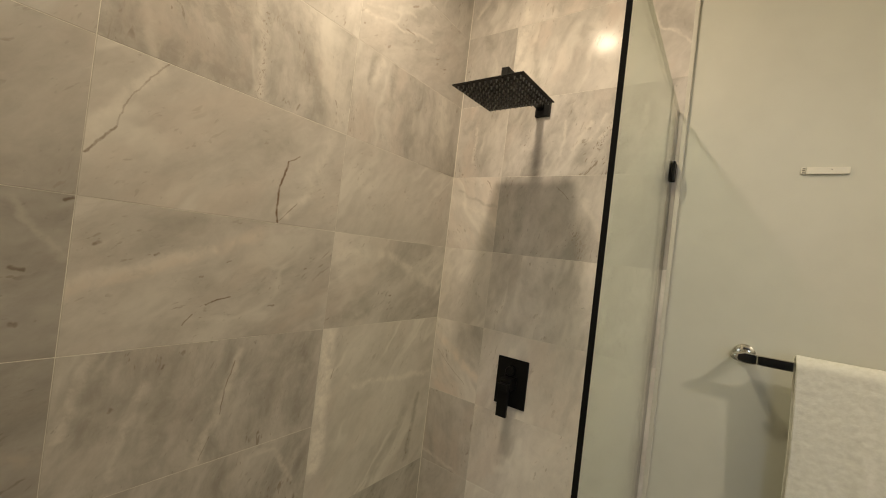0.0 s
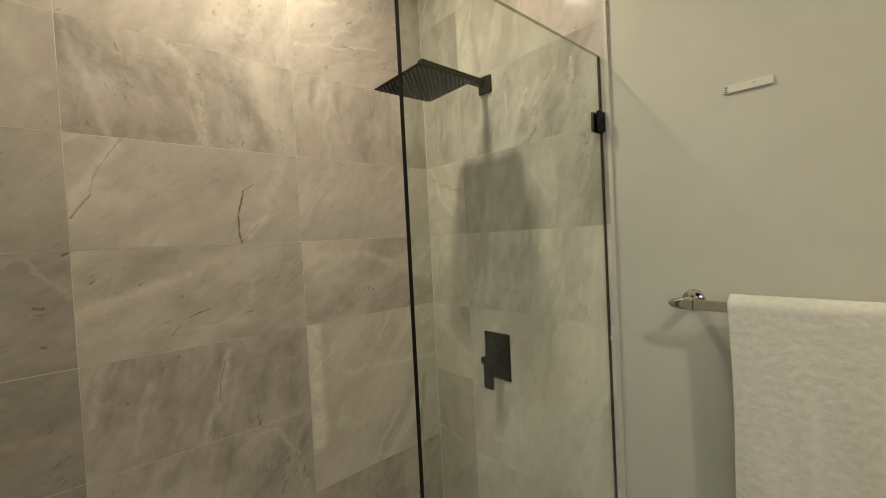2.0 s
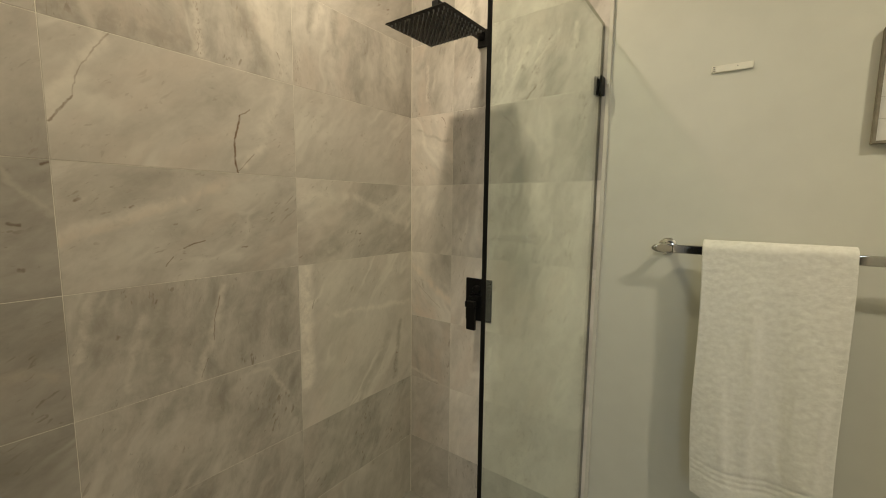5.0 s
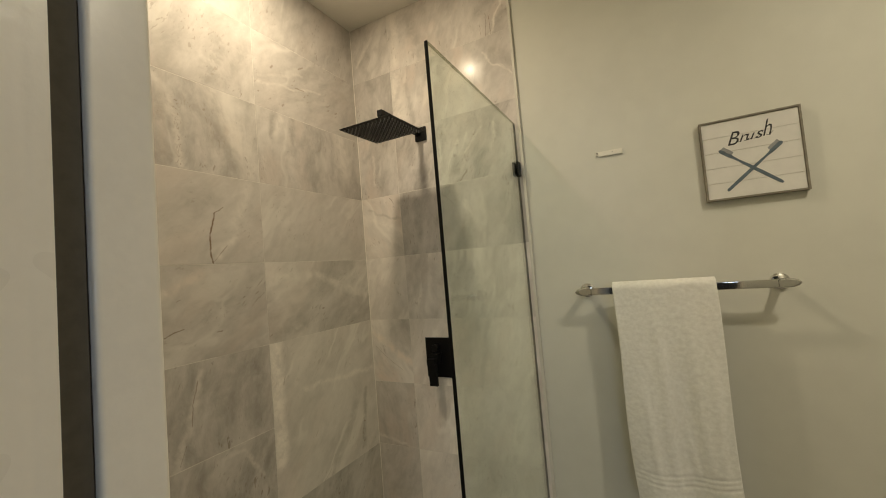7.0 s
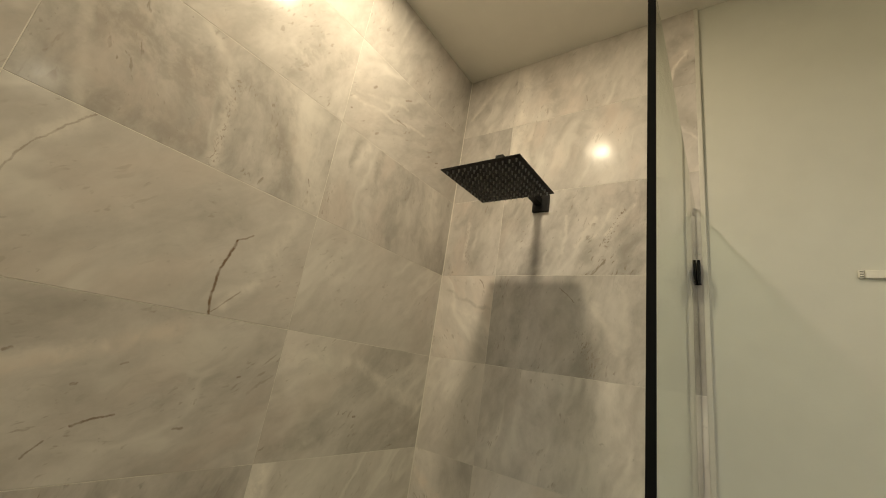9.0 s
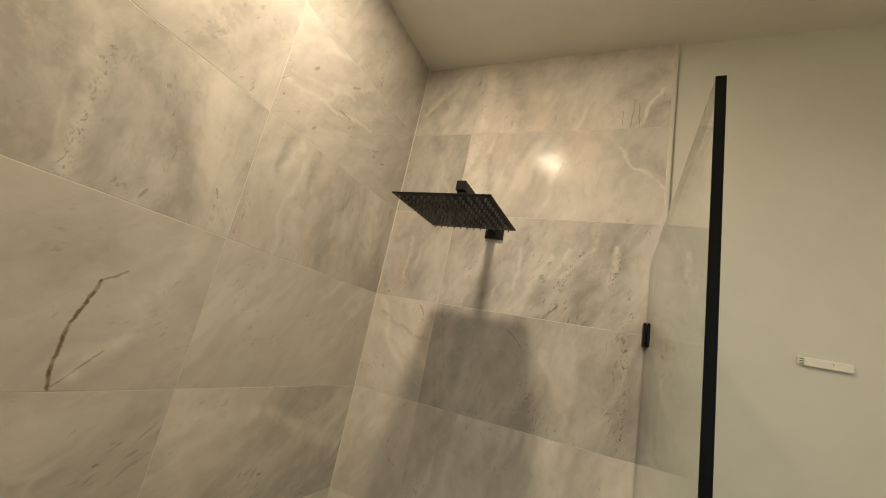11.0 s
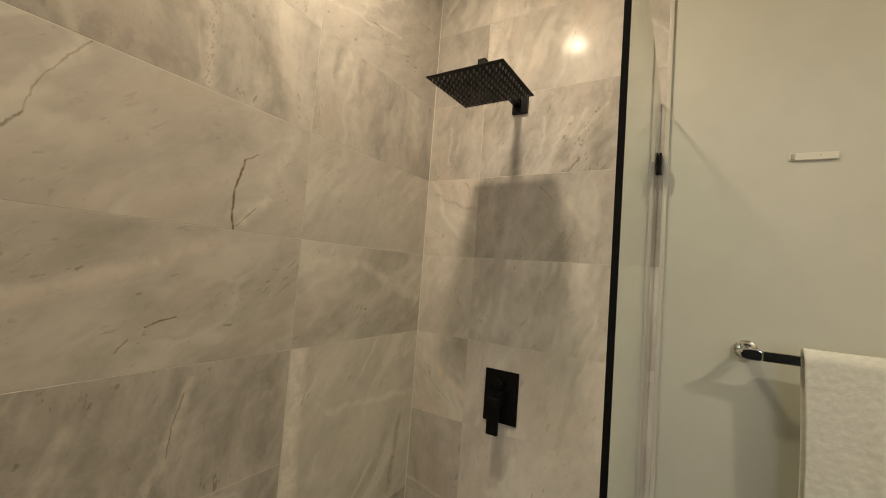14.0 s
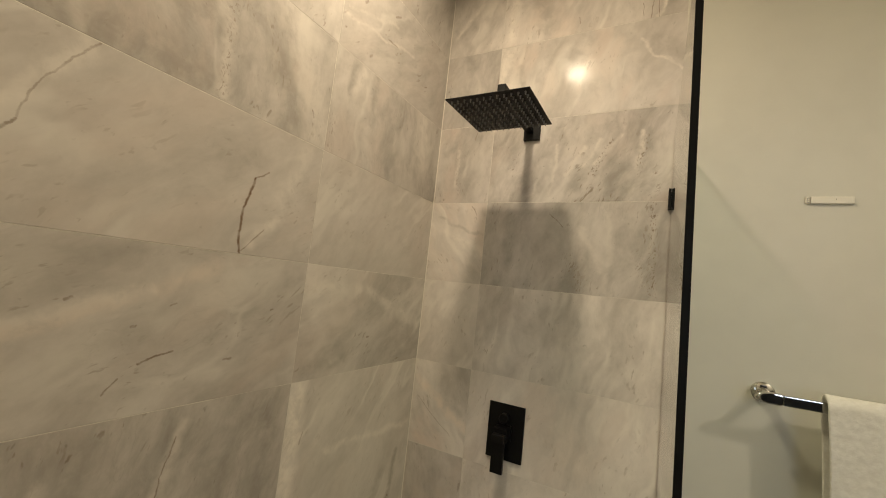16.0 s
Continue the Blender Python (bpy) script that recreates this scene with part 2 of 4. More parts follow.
def clear_glass(name, tint):
    """Slightly green sheet glass: light passes tinted, and the gloss grows towards grazing views."""
    k = Nodes(name)
    facing = k.node("ShaderNodeLayerWeight", {"Blend": 0.5}).outputs["Facing"]
    gloss = k.math("ADD", k.math("MULTIPLY", k.math("POWER", facing, 5.0), 0.97), 0.028, clamp=True)
    clear = k.node("ShaderNodeBsdfTransparent", {"Color": tint})
    shine = k.node("ShaderNodeBsdfGlossy", {"Color": (1, 1, 1, 1), "Roughness": 0.0})
    both = k.node("ShaderNodeMixShader", {0: gloss, 1: clear.outputs[0], 2: shine.outputs[0]})
    k.tree.links.new(both.outputs[0], k.tree.nodes["Material Output"].inputs["Surface"])
    return k.mat


def glow(name, colour, strength):
    k = Nodes(name)
    k.finish(Base_Color=(0.8, 0.8, 0.8, 1), Emission_Color=(*colour, 1), Emission_Strength=strength)
    return k.mat


TERRY, GLASS = towelling(), clear_glass("shower_glass", (0.950, 0.988, 0.959, 1))
GLASS_EDGE = clear_glass("ground_glass_edge", (0.42, 0.43, 0.34, 1))
DIFFUSER = glow("lamp_diffuser", LAMP_WARM, 2.0)
SKY_PANE = glow("evening_sky_pane", (0.58, 0.68, 0.82), 6.0)


# ---- building helpers ----
def box(x0, x1, y0, y1, z0, z1, bevel=0.0, segments=2):
    bm = bmesh.new()
    bmesh.ops.create_cube(bm, size=1.0, matrix=Matrix.Translation(((x0 + x1) / 2, (y0 + y1) / 2, (z0 + z1) / 2)) @ Matrix.Diagonal((x1 - x0, y1 - y0, z1 - z0, 1)))
    if bevel:
        bmesh.ops.bevel(bm, geom=bm.edges[:], offset=bevel, segments=segments, profile=0.6, affect="EDGES")
    return bm


def rod(radius, a, b, sides=32, end=None):
    """A round bar from a to b; end: the radius at b."""
    a, b = Vector(a), Vector(b)
    bm = bmesh.new()
    m = Matrix.Translation((a + b) / 2) @ (b - a).to_track_quat("Z", "Y").to_matrix().to_4x4()
    bmesh.ops.create_cone(bm, cap_ends=True, segments=sides, radius1=radius, radius2=radius if end is None else end, depth=(b - a).length, matrix=m)
    return bm


def merged(*parts):
    bm = bmesh.new()
    for p in parts:
        me = bpy.data.meshes.new("scrap")
        p.to_mesh(me)
        bm.from_mesh(me)
        bpy.data.meshes.remove(me)
        p.free()
    return bm


def lathe(profile, sides=40):
    """Radius, height pairs turned about z."""
    bm = bmesh.new()
    rings = [[bm.verts.new((r * math.cos(2 * math.pi * i / sides), r * math.sin(2 * math.pi * i / sides), h)) for i in range(sides)] for r, h in profile]
    for a, b in zip(rings, rings[1:]):
        for i in range(sides):
            bm.faces.new((a[i], a[(i + 1) % sides], b[(i + 1) % sides], b[i]))
    bm.faces.new(rings[0][::-1])
    bm.faces.new(rings[-1])
    return bm


def mesh_of(name, bm, material, smooth=False):
    me = bpy.data.meshes.new(name)
    bm.to_mesh(me)
    bm.free()
    me.materials.append(material)
    if smooth:
        me.shade_smooth()
        me.set_sharp_from_angle(angle=radians(35))
    return me


def part(name, bm, material, parent=None, label="", smooth=False):
    ob = new(name, mesh_of(name, bm, material, smooth))
    ob.parent = parent
    if label:
        ob["label"] = label
    return ob


def structure(name, bm, material, label):
    return tagged(part(name, bm, material), label, name.split("_")[0], kind="structure")


def thing(name, label, category, at=(0, 0, 0), group=""):
    ob = new(name)
    ob.empty_display_size = 0.05
    ob.location = at
    return tagged(ob, label, category, group)


# ---- the room ----
TOP, FRONT, BACK, EAST = 2.744, -1.436, 0.010, 3.40
DOOR_L, DOOR_R, DOOR_H = 0.950, 1.76, 2.06
WALL_OUT = FRONT - 0.06

structure("floor", box(-0.15, EAST + 0.15, WALL_OUT, 0.16, -0.10, 0.0), FLOOR, "grey tiled bathroom floor")
structure("ceiling", box(-0.15, EAST + 0.15, WALL_OUT, 0.16, TOP, TOP + 0.12), CEILING, "plain painted bathroom ceiling")
wall_west = structure("wall_west", box(-0.15, -0.010, WALL_OUT, 0.16, 0, TOP), PAINT, "shower side wall covered in marble tiles")
wall_north = structure("wall_north", box(-0.010, EAST, BACK, 0.16, 0, TOP), PAINT, "off-white painted wall, marble-tiled inside the shower")
structure("wall_east", box(EAST, EAST + 0.15, WALL_OUT, 0.16, 0, TOP), PAINT, "off-white painted end wall")
wall_south = structure("wall_south", merged(
    box(-0.010, DOOR_L - 0.02, WALL_OUT, FRONT, 0, TOP),
    box(DOOR_R, EAST, WALL_OUT, FRONT, 0, TOP),
    box(DOOR_L - 0.02, DOOR_R, WALL_OUT, FRONT, DOOR_H, TOP)), PAINT, "off-white painted wall with the doorway")

# the unseen room beyond the doorway; dark wall colour stands in for its dimness
HALL_Y = -4.2
structure("hall_floor", box(-1.2, 4.0, HALL_Y, WALL_OUT, -0.10, -0.002), HALL_FLOOR, "dark brown floor of the dim hall")
structure("hall_ceiling", box(-1.2, 4.0, HALL_Y, WALL_OUT, 2.742, 2.85), HALL_SHADE, "unseen hall ceiling, coloured dark as if unlit")
structure("hall_wall_west", box(-1.35, -1.2, HALL_Y, WALL_OUT, -0.1, 2.85), HALL_SHADE, "unseen hall side wall, coloured dark as if unlit")
structure("hall_wall_east", box(4.0, 4.15, HALL_Y, WALL_OUT, -0.1, 2.85), HALL_SHADE, "unseen hall side wall, coloured dark as if unlit")
structure("hall_wall_front", merged(box(-1.2, -0.15, WALL_OUT, WALL_OUT + 0.1, -0.1, 2.85), box(EAST + 0.15, 4.0, WALL_OUT, WALL_OUT + 0.1, -0.1, 2.85)), HALL_SHADE, "unseen hall wall beside the bathroom, coloured dark as if unlit")
WX0, WX1, WZ0, WZ1 = 2.00, 2.95, 1.15, 2.30
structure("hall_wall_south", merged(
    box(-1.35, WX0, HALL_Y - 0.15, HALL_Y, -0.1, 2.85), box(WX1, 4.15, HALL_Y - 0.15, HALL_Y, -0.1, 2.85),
    box(WX0, WX1, HALL_Y - 0.15, HALL_Y, -0.1, WZ0), box(WX0, WX1, HALL_Y - 0.15, HALL_Y, WZ1, 2.85)), HALL_SHADE, "far hall wall with a window, coloured dark as if unlit")
FY0, FY1 = HALL_Y - 0.10, HALL_Y - 0.04
window = tagged(part("window_1", merged(
    box(WX0, WX0 + 0.05, FY0, FY1, WZ0, WZ1), box(WX1 - 0.05, WX1, FY0, FY1, WZ0, WZ1),
    box(WX0 + 0.05, WX1 - 0.05, FY0, FY1, WZ0, WZ0 + 0.05), box(WX0 + 0.05, WX1 - 0.05, FY0, FY1, WZ1 - 0.05, WZ1)), TRIM_PAINT), "white-framed hall window with cool daylight", "window", kind="structure")
part("pane", box(WX0 + 0.05, WX1 - 0.05, FY0 + 0.025, FY0 + 0.035, WZ0 + 0.05, WZ1 - 0.05), SKY_PANE, window, "pale blue daylight")

# tile beds
structure("tile_bed_west", box(-0.010, -0.0005, FRONT, 0.0, 0, TOP), GROUT, "pale grout between the marble tiles")
TILE_END = 0.850
structure("tile_bed_north", box(0.0, TILE_END, 0.0005, BACK, 0, TOP), GROUT, "pale grout between the marble tiles")
structure("tile_trim", box(TILE_END, TILE_END + 0.012, -0.001, BACK, 0, TOP, 0.002), EDGE_TRIM, "slim beige edge trim where the tiles end")

structure("corner_caulk", box(0.0, 0.0030, -0.0030, 0.0, 0, TOP, 0.001), CAULK, "thin pale caulk line in the tiled corner")

# ---- doorway ----
door_frame = tagged(part("door_1", merged(
    box(DOOR_L - 0.02, DOOR_L, FRONT - 0.045, FRONT - 0.0025, 0, DOOR_H, 0.0045, 5),
    box(DOOR_L - 0.02, DOOR_L - 0.012, WALL_OUT - 0.006, FRONT - 0.045, 0, DOOR_H)), TRIM_PAINT, None, "", True), "white-painted door jamb", "door frame", kind="structure")
part("head_jamb", box(DOOR_L, DOOR_R - 0.02, WALL_OUT, FRONT, DOOR_H - 0.02, DOOR_H), TRIM_PAINT, door_frame)
part("strike_jamb", box(DOOR_R - 0.02, DOOR_R, WALL_OUT, FRONT, 0, DOOR_H - 0.02), TRIM_PAINT, door_frame)
# dark strip added to give the hinge gap its shade
part("gap_shade_strip", box(DOOR_L - 0.0118, DOOR_L - 0.007, WALL_OUT - 0.006, FRONT - 0.0455, 0, DOOR_H - 0.03, 0.001), DARK_FILL, door_frame, "added dark strip standing in for shade in the hinge gap")


def hinge(z):
    """A butt hinge: leaf with rounded corners, knuckle and screws."""
    ob = thing("door_hinge", "satin nickel butt hinge screwed to the white jamb", "hinge", (DOOR_L, -1.477, z), "door hinges")
    outline = [(-0.004, -0.0445)] + [(0.021 + 0.010 * math.cos(a), q * 0.0345 + 0.010 * math.sin(a)) for q, a0 in ((-1, -90), (1, 0)) for a in [radians(a0 + 15 * i) for i in range(7)]] + [(-0.004, 0.0445)]
    bm = bmesh.new()
    rims = [[bm.verts.new((x, y, h)) for y, h in outline] for x in (-0.001, 0.0016)]
    bm.faces.new(rims[0][::-1])
    bm.faces.new(rims[1])
    for i in range(len(outline)):
        j = (i + 1) % len(outline)
        bm.faces.new((rims[0][i], rims[0][j], rims[1][j], rims[1][i]))
    bmesh.ops.recalc_face_normals(bm, faces=bm.faces[:])
    part("leaf", bm, STEEL, ob)
    part("knuckle", rod(0.0055, (0.006, -0.010, -0.0445), (0.006, -0.010, 0.0445), 20), STEEL, ob, "", True)
    for dz, dy in ((-0.036, 0.012), (0.0, 0.020), (0.036, 0.012)):
        head = part("screw", rod(0.0042, (0.0016, dy, dz), (0.0026, dy, dz), 20, 0.0036), SCREW, ob, "bright cross-head screw", True)
        part("slot", merged(box(0.0026, 0.0028, dy - 0.0022, dy + 0.0022, dz - 0.0005, dz + 0.0005), box(0.00262, 0.00282, dy - 0.0005, dy + 0.0005, dz - 0.0022, dz + 0.0022)), DARK_FILL, head, "dark screw slot")


hinge(1.811)
hinge(0.26)


def panel_door():
    """The open door: its hinge stile, a moulded recess and the flat panel, drawn as one profile run up the door."""
    ob = thing("panel_door", "open white panel door standing beside the jamb", "door", (0.950, -1.5000, 0.012))
    x_back, z_top = -0.035, 2.02
    # depth profile along the face, from the hinge edge
    def depth(d):
        groove = -0.0013 * math.exp(-(((d - 0.0480) / 0.0060) ** 2)) - 0.0002 * math.exp(-(((d - 0.013) / 0.003) ** 2))
        bead = 0.0014 * math.exp(-(((d - 0.0810) / 0.0032) ** 2))
        return groove + bead - 0.0015 * min(1.0, max(0.0, (d - 0.040) / 0.016)) - 0.0012 * min(1.0, max(0.0, (d - 0.086) / 0.006))

    profile = [(i * 0.001, depth(i * 0.001)) for i in range(101)]
    profile += [(0.73 - d, x) for d, x in reversed(profile)]
    bm = bmesh.new()
    rails = [(0.0, 0.10), (z_top - 0.10, z_top)]
    front = [[bm.verts.new((x, -d, z)) for d, x in profile] for z in (0.10, z_top - 0.10)]
    for i in range(len(profile) - 1):
        bm.faces.new((front[0][i], front[1][i], front[1][i + 1], front[0][i + 1]))
    bm2 = merged(bm, box(x_back, -0.0106, -0.73, 0.0, 0.10, z_top - 0.10), *[box(x_back, 0.0, -0.73, 0.0, a, b, 0.001) for a, b in rails])
    part("slab", merged(bm2, box(-0.0106, -0.0012, -0.034, 0.0, 0.10, z_top - 0.10)), DOOR_PAINT, ob, "", True)
    knob = merged(rod(0.027, (0.0, -0.67, 0.93), (0.006, -0.67, 0.93)), rod(0.010, (0.006, -0.67, 0.93), (0.04, -0.67, 0.93)), rod(0.02, (0.04, -0.67, 0.93), (0.055, -0.67, 0.93), 32, 0.026), rod(0.026, (0.055, -0.67, 0.93), (0.066, -0.67, 0.93), 32, 0.018))
    part("door_knob", knob, STEEL, ob, "satin nickel knob", True)


panel_door()


# ---- ceiling lamps ----
def recessed_lamp(x, y):
    ob = thing("recessed_light", "round white recessed ceiling light, switched on", "ceiling light", (x, y, TOP), "ceiling lights")
    part("trim_ring", lathe([(0.056, -0.001), (0.062, -0.006), (0.072, -0.006), (0.078, -0.001), (0.078, 0.0), (0.056, 0.0)]), TRIM_PAINT, ob, "", True)
    part("diffuser", rod(0.0555, (0, 0, -0.0035), (0, 0, -0.0005), 48), DIFFUSER, ob, "glowing warm diffuser")


recessed_lamp(LAMP_X, LAMP_Y)
recessed_lamp(ROOM_X, ROOM_Y)


# ---- shower glass ----
GLASS_X, GLASS_END, GLASS_TOP = 0.834, -0.739, 2.037
panel = thing("shower_screen", "clear frameless glass shower panel with a black edge strip", "shower screen", (GLASS_X, -0.0, 0.0))
sheet = part("glass_pane", box(-0.0045, 0.0045, GLASS_END, -0.004, 0.012, GLASS_TOP), GLASS, panel, "clear greenish tempered glass")
sheet.data.materials.append(GLASS_EDGE)
for face in sheet.data.polygons:
    face.material_index = 0 if abs(face.normal.x) > 0.5 else 1
part("edge_seal", box(-0.0050, 0.0050, GLASS_END - 0.0020, GLASS_END - 0.0003, 0.012, GLASS_TOP + 0.001, 0.0006), BLACK, panel, "black strip on the free edge")
part("wall_seal", box(-0.0032, 0.0032, -0.0038, -0.0002, 0.012, GLASS_TOP - 0.002), SILICONE, panel, "thin brown silicone joint")
clip = part("glass_clip", merged(box(-0.0125, 0.0125, -0.0037, -0.0006, 1.811, 1.867), box(-0.0125, -0.0055, -0.040, -0.0005, 1.810, 1.868, 0.0015), box(0.0055, 0.0125, -0.040, -0.0005, 1.810, 1.868, 0.0015)), BLACK, panel, "square black wall clip")
part("clip_screw", rod(0.005, (0.0125, -0.020, 1.839), (0.0135, -0.020, 1.839), 20), BLACK, clip)
part("bumper", box(0.0055, 0.0105, -0.011, -0.001, 1.186, 1.198, 0.002), PLASTIC, panel, "small clear bumper")


# ---- shower fittings ----
def shower_head():
    ob = thing("rain_shower", "matte black square rain shower head on a wall arm", "shower head", (0.374, 0.0, 2.036))
    cy, half = -0.302, 0.122
    plate = box(-half, half, cy - half, cy + half, 0.0, 0.0035, 0.001)
    tilt = Matrix.Translation((0, cy, 0)) @ Matrix.Rotation(radians(1.6), 4, "X") @ Matrix.Translation((0, -cy, 0))
    bmesh.ops.transform(plate, matrix=tilt, verts=plate.verts)
    part("spray_plate", plate, BLACK, ob)
    cones = []
    for i in range(12):
        for j in range(12):
            x, y = -0.107 + i * 0.01945, cy - 0.107 + j * 0.01945
            cones.append(rod(0.0031, (x, y, 0.0), (x, y, -0.0095), 8, 0.0015))
    field = merged(*cones)
    bmesh.ops.transform(field, matrix=tilt, verts=field.verts)
    part("nozzle_pad", field, RUBBER, ob, "rows of small grey rubber nozzles")
    part("swivel", merged(rod(0.018, (0, cy, 0.0035), (0, cy, 0.018), 24), rod(0.011, (0, cy, 0.018), (0, cy, 0.028), 24), rod(0.015, (0, cy, 0.028), (0, cy, 0.046), 24), rod(0.011, (0, cy, 0.046), (0, cy, 0.058), 24)), BLACK, ob, "", True)
    part("arm", box(-0.0115, 0.0135, cy - 0.016, -0.006, 0.056, 0.082, 0.002), BLACK, ob)
    part("wall_flange", box(-0.020, 0.038, -0.013, -0.0005, 0.030, 0.094, 0.002), BLACK, ob)


def shower_valve():
    ob = thing("shower_valve", "matte black square shower mixer with a lever", "shower valve", (0.376, 0.0, 1.048))
    part("wall_plate", box(-0.059, 0.066, -0.007, -0.0005, -0.090, 0.091, 0.002), BLACK, ob)
    body = part("valve_body", box(-0.022, 0.022, -0.048, -0.0068, -0.022, 0.022, 0.002), BLACK, ob)
    part("collar", box(-0.026, 0.026, -0.014, -0.0066, -0.026, 0.026, 0.0015), BLACK, body)
    part("lever", merged(box(-0.0205, 0.0205, -0.062, -0.049, -0.116, 0.006, 0.002), box(-0.0205, 0.0205, -0.074, -0.0618, -0.018, 0.006, 0.002)), BLACK, ob)
    knob = part("diverter", merged(rod(0.017, (0.0, -0.0068, 0.046), (0.0, -0.024, 0.046), 28), rod(0.017, (0.0, -0.024, 0.046), (0.0, -0.027, 0.046), 28, 0.0145)), BLACK, ob, "round black diverter knob", True)
    part("pointer", box(-0.0022, 0.0022, -0.0285, -0.0271, 0.046, 0.060, 0.0005), BLACK, knob)


shower_head()
shower_valve()


# ---- painted wall ----
def adhesive_strip():
    ob = thing("adhesive_strip", "cream plastic hook strip stuck to the painted wall", "wall strip", (1.188, BACK, 1.839))
    ob.rotation_euler = (0, radians(1.0), 0)
    part("strip", box(-0.038, 0.047, -0.007, -0.0002, -0.0095, 0.0095, 0.002), PLASTIC, ob)
    part("tab", box(-0.049, -0.0382, -0.005, -0.0002, -0.0095, 0.0095, 0.003), PLASTIC, ob)
    for z in (-0.0055, 0.0, 0.0055):
        part("slot", box(-0.046, -0.040, -0.0056, -0.0051, z - 0.001, z + 0.001), DARK_FILL, ob, "small dark slot")
    part("pin", rod(0.0012, (0.012, -0.0078, 0.002), (0.012, -0.007, 0.002), 10), DARK_FILL, ob, "tiny dark pin")


adhesive_strip()


def towel_bar():
    ob = thing("towel_bar", "polished chrome towel bar on round wall posts", "towel bar", (1.353, BACK, 1.324))
    part("bar", box(-0.270, 0.270, -0.094, -0.082, -0.0125, 0.0125, 0.003, 3), CHROME, ob)
    for side in (-1, 1):
        x = side * 0.292
        post = part("post", merged(rod(0.013, (x, -0.012, 0), (x, -0.078, 0), 32, 0.011)), CHROME, ob, "", True)
        part("rosette", merged(rod(0.026, (x, -0.0005, 0), (x, -0.008, 0), 40), rod(0.026, (x, -0.008, 0), (x, -0.013, 0), 40, 0.016)), CHROME, post, "", True)
        bm = lathe([(0.0128, 0.0), (0.0145, 0.004), (0.0145, 0.024), (0.0130, 0.036), (0.0098, 0.046), (0.0055, 0.052), (0.0012, 0.0545)], 32)
        turn = Matrix.Translation((side * 0.2705, -0.088, 0)) @ Matrix.Diagonal((1, 0.66, 1, 1)) @ Matrix.Rotation(side * math.pi / 2, 4, "Y")
        bmesh.ops.transform(bm, matrix=turn, verts=bm.verts)
        for v in bm.verts:
            v.co.y = max(v.co.y, -0.0935)
        bmesh.ops.recalc_face_normals(bm, faces=bm.faces[:])
        part("end_cap", bm, CHROME, ob, "", True)


towel_bar()


def towel():
    """A towel hung over the bar: front fall, fold over the bar, shorter back fall."""
    bm = bmesh.new()
    nu, nv = 80, 300
    bar_y, bar_z, r = BACK - 0.088, 1.324, 0.022
    front, backfall = 0.715, 0.60
    arc = math.pi * r
    total = front + arc + backfall
    rows = []
    for j in range(nv + 1):
        s = total * j / nv
        row = []
        for i in range(nu + 1):
            u = i / nu
            if s < front:
                drop = front - s
                y, z, out = bar_y - r, bar_z + 0.006 - drop, -1.0
            elif s < front + arc:
                a = (s - front) / r
                drop = 0.0
                y, z, out = bar_y - r * math.cos(a), bar_z + 0.006 + r * math.sin(a), -math.cos(a)
            else:
                drop = s - front - arc
                y, z, out = bar_y + r, bar_z + 0.006 - drop, 1.0
            f = min(1.0, drop / 0.72)
            left, right = 1.158 + 0.018 * f * f + 0.004 * math.sin(9 * drop), 1.461 + 0.012 * f + 0.004 * math.sin(7 * drop + 1)
            x = left + (right - left) * u
            fold = 0.015 * f * math.sin(2 * math.pi * (1.6 * u + 0.18 * math.sin(3 * drop) + 0.15)) + 0.0025 * f * math.sin(2 * math.pi * (3.1 * u + 0.4 * drop) + 1.0)
            fold += 0.005 * noise.noise(Vector((x * 16, z * 4, 2.0 * out)))
            for mid, lean, wide, high, start in ((0.38, 0.10, 0.050, 0.010, 0.06), (0.70, 0.06, 0.060, 0.007, 0.12), (0.14, 0.20, 0.035, 0.007, 0.30), (0.50, 0.22, 0.032, 0.006, 0.40), (0.90, -0.05, 0.04, 0.005, 0.2)):
                rise = min(1.0, max(0.0, drop - start) / 0.22) * min(1.0, max(0.0, 0.66 - drop) / 0.12)
                fold -= high * rise * math.exp(-(((u - mid - lean * drop - 0.012 * math.sin(14 * drop + 9 * mid)) / wide) ** 2))
            lump = 0.0009 * noise.noise(Vector((x * 60, z * 66, out))) + 0.0006 * noise.noise(Vector((x * 190, z * 190, out + 4)))
            band = 0.0
            if s < front:
                for c in (0.075, 0.090, 0.105):
                    band -= 0.0020 * math.exp(-(((s - c) / 0.0042) ** 2))
            if out < 0:
                y += -0.008 * f + fold * 0.9 - lump - band
                z -= (0.020 * math.sin(2.6 * u + 0.2) - 0.045 * (u - 0.35) * (u > 0.35)) * max(0.0, f - 0.3)
            elif drop > 0:
                y += 0.012 * f + 0.15 * fold - abs(lump)
                y = min(y, BACK - 0.008)
            else:
                z += lump
            row.append(bm.verts.new((x, y, z)))
        rows.append(row)
    for a, b in zip(rows, rows[1:]):
        for i in range(nu):
            bm.faces.new((a[i], a[i + 1], b[i + 1], b[i]))
    ob = part("towel", bm, TERRY, None, "", True)
    tagged(ob, "white terry bath towel folded over the chrome bar", "towel")
    m = ob.modifiers.new("thickness", "SOLIDIFY")
    m.thickness, m.offset = 0.007, 0.0
    m = ob.modifiers.new("soft_rim", "BEVEL")
    m.width, m.segments, m.limit_method, m.angle_limit = 0.0028, 3, "ANGLE", radians(50)


towel()


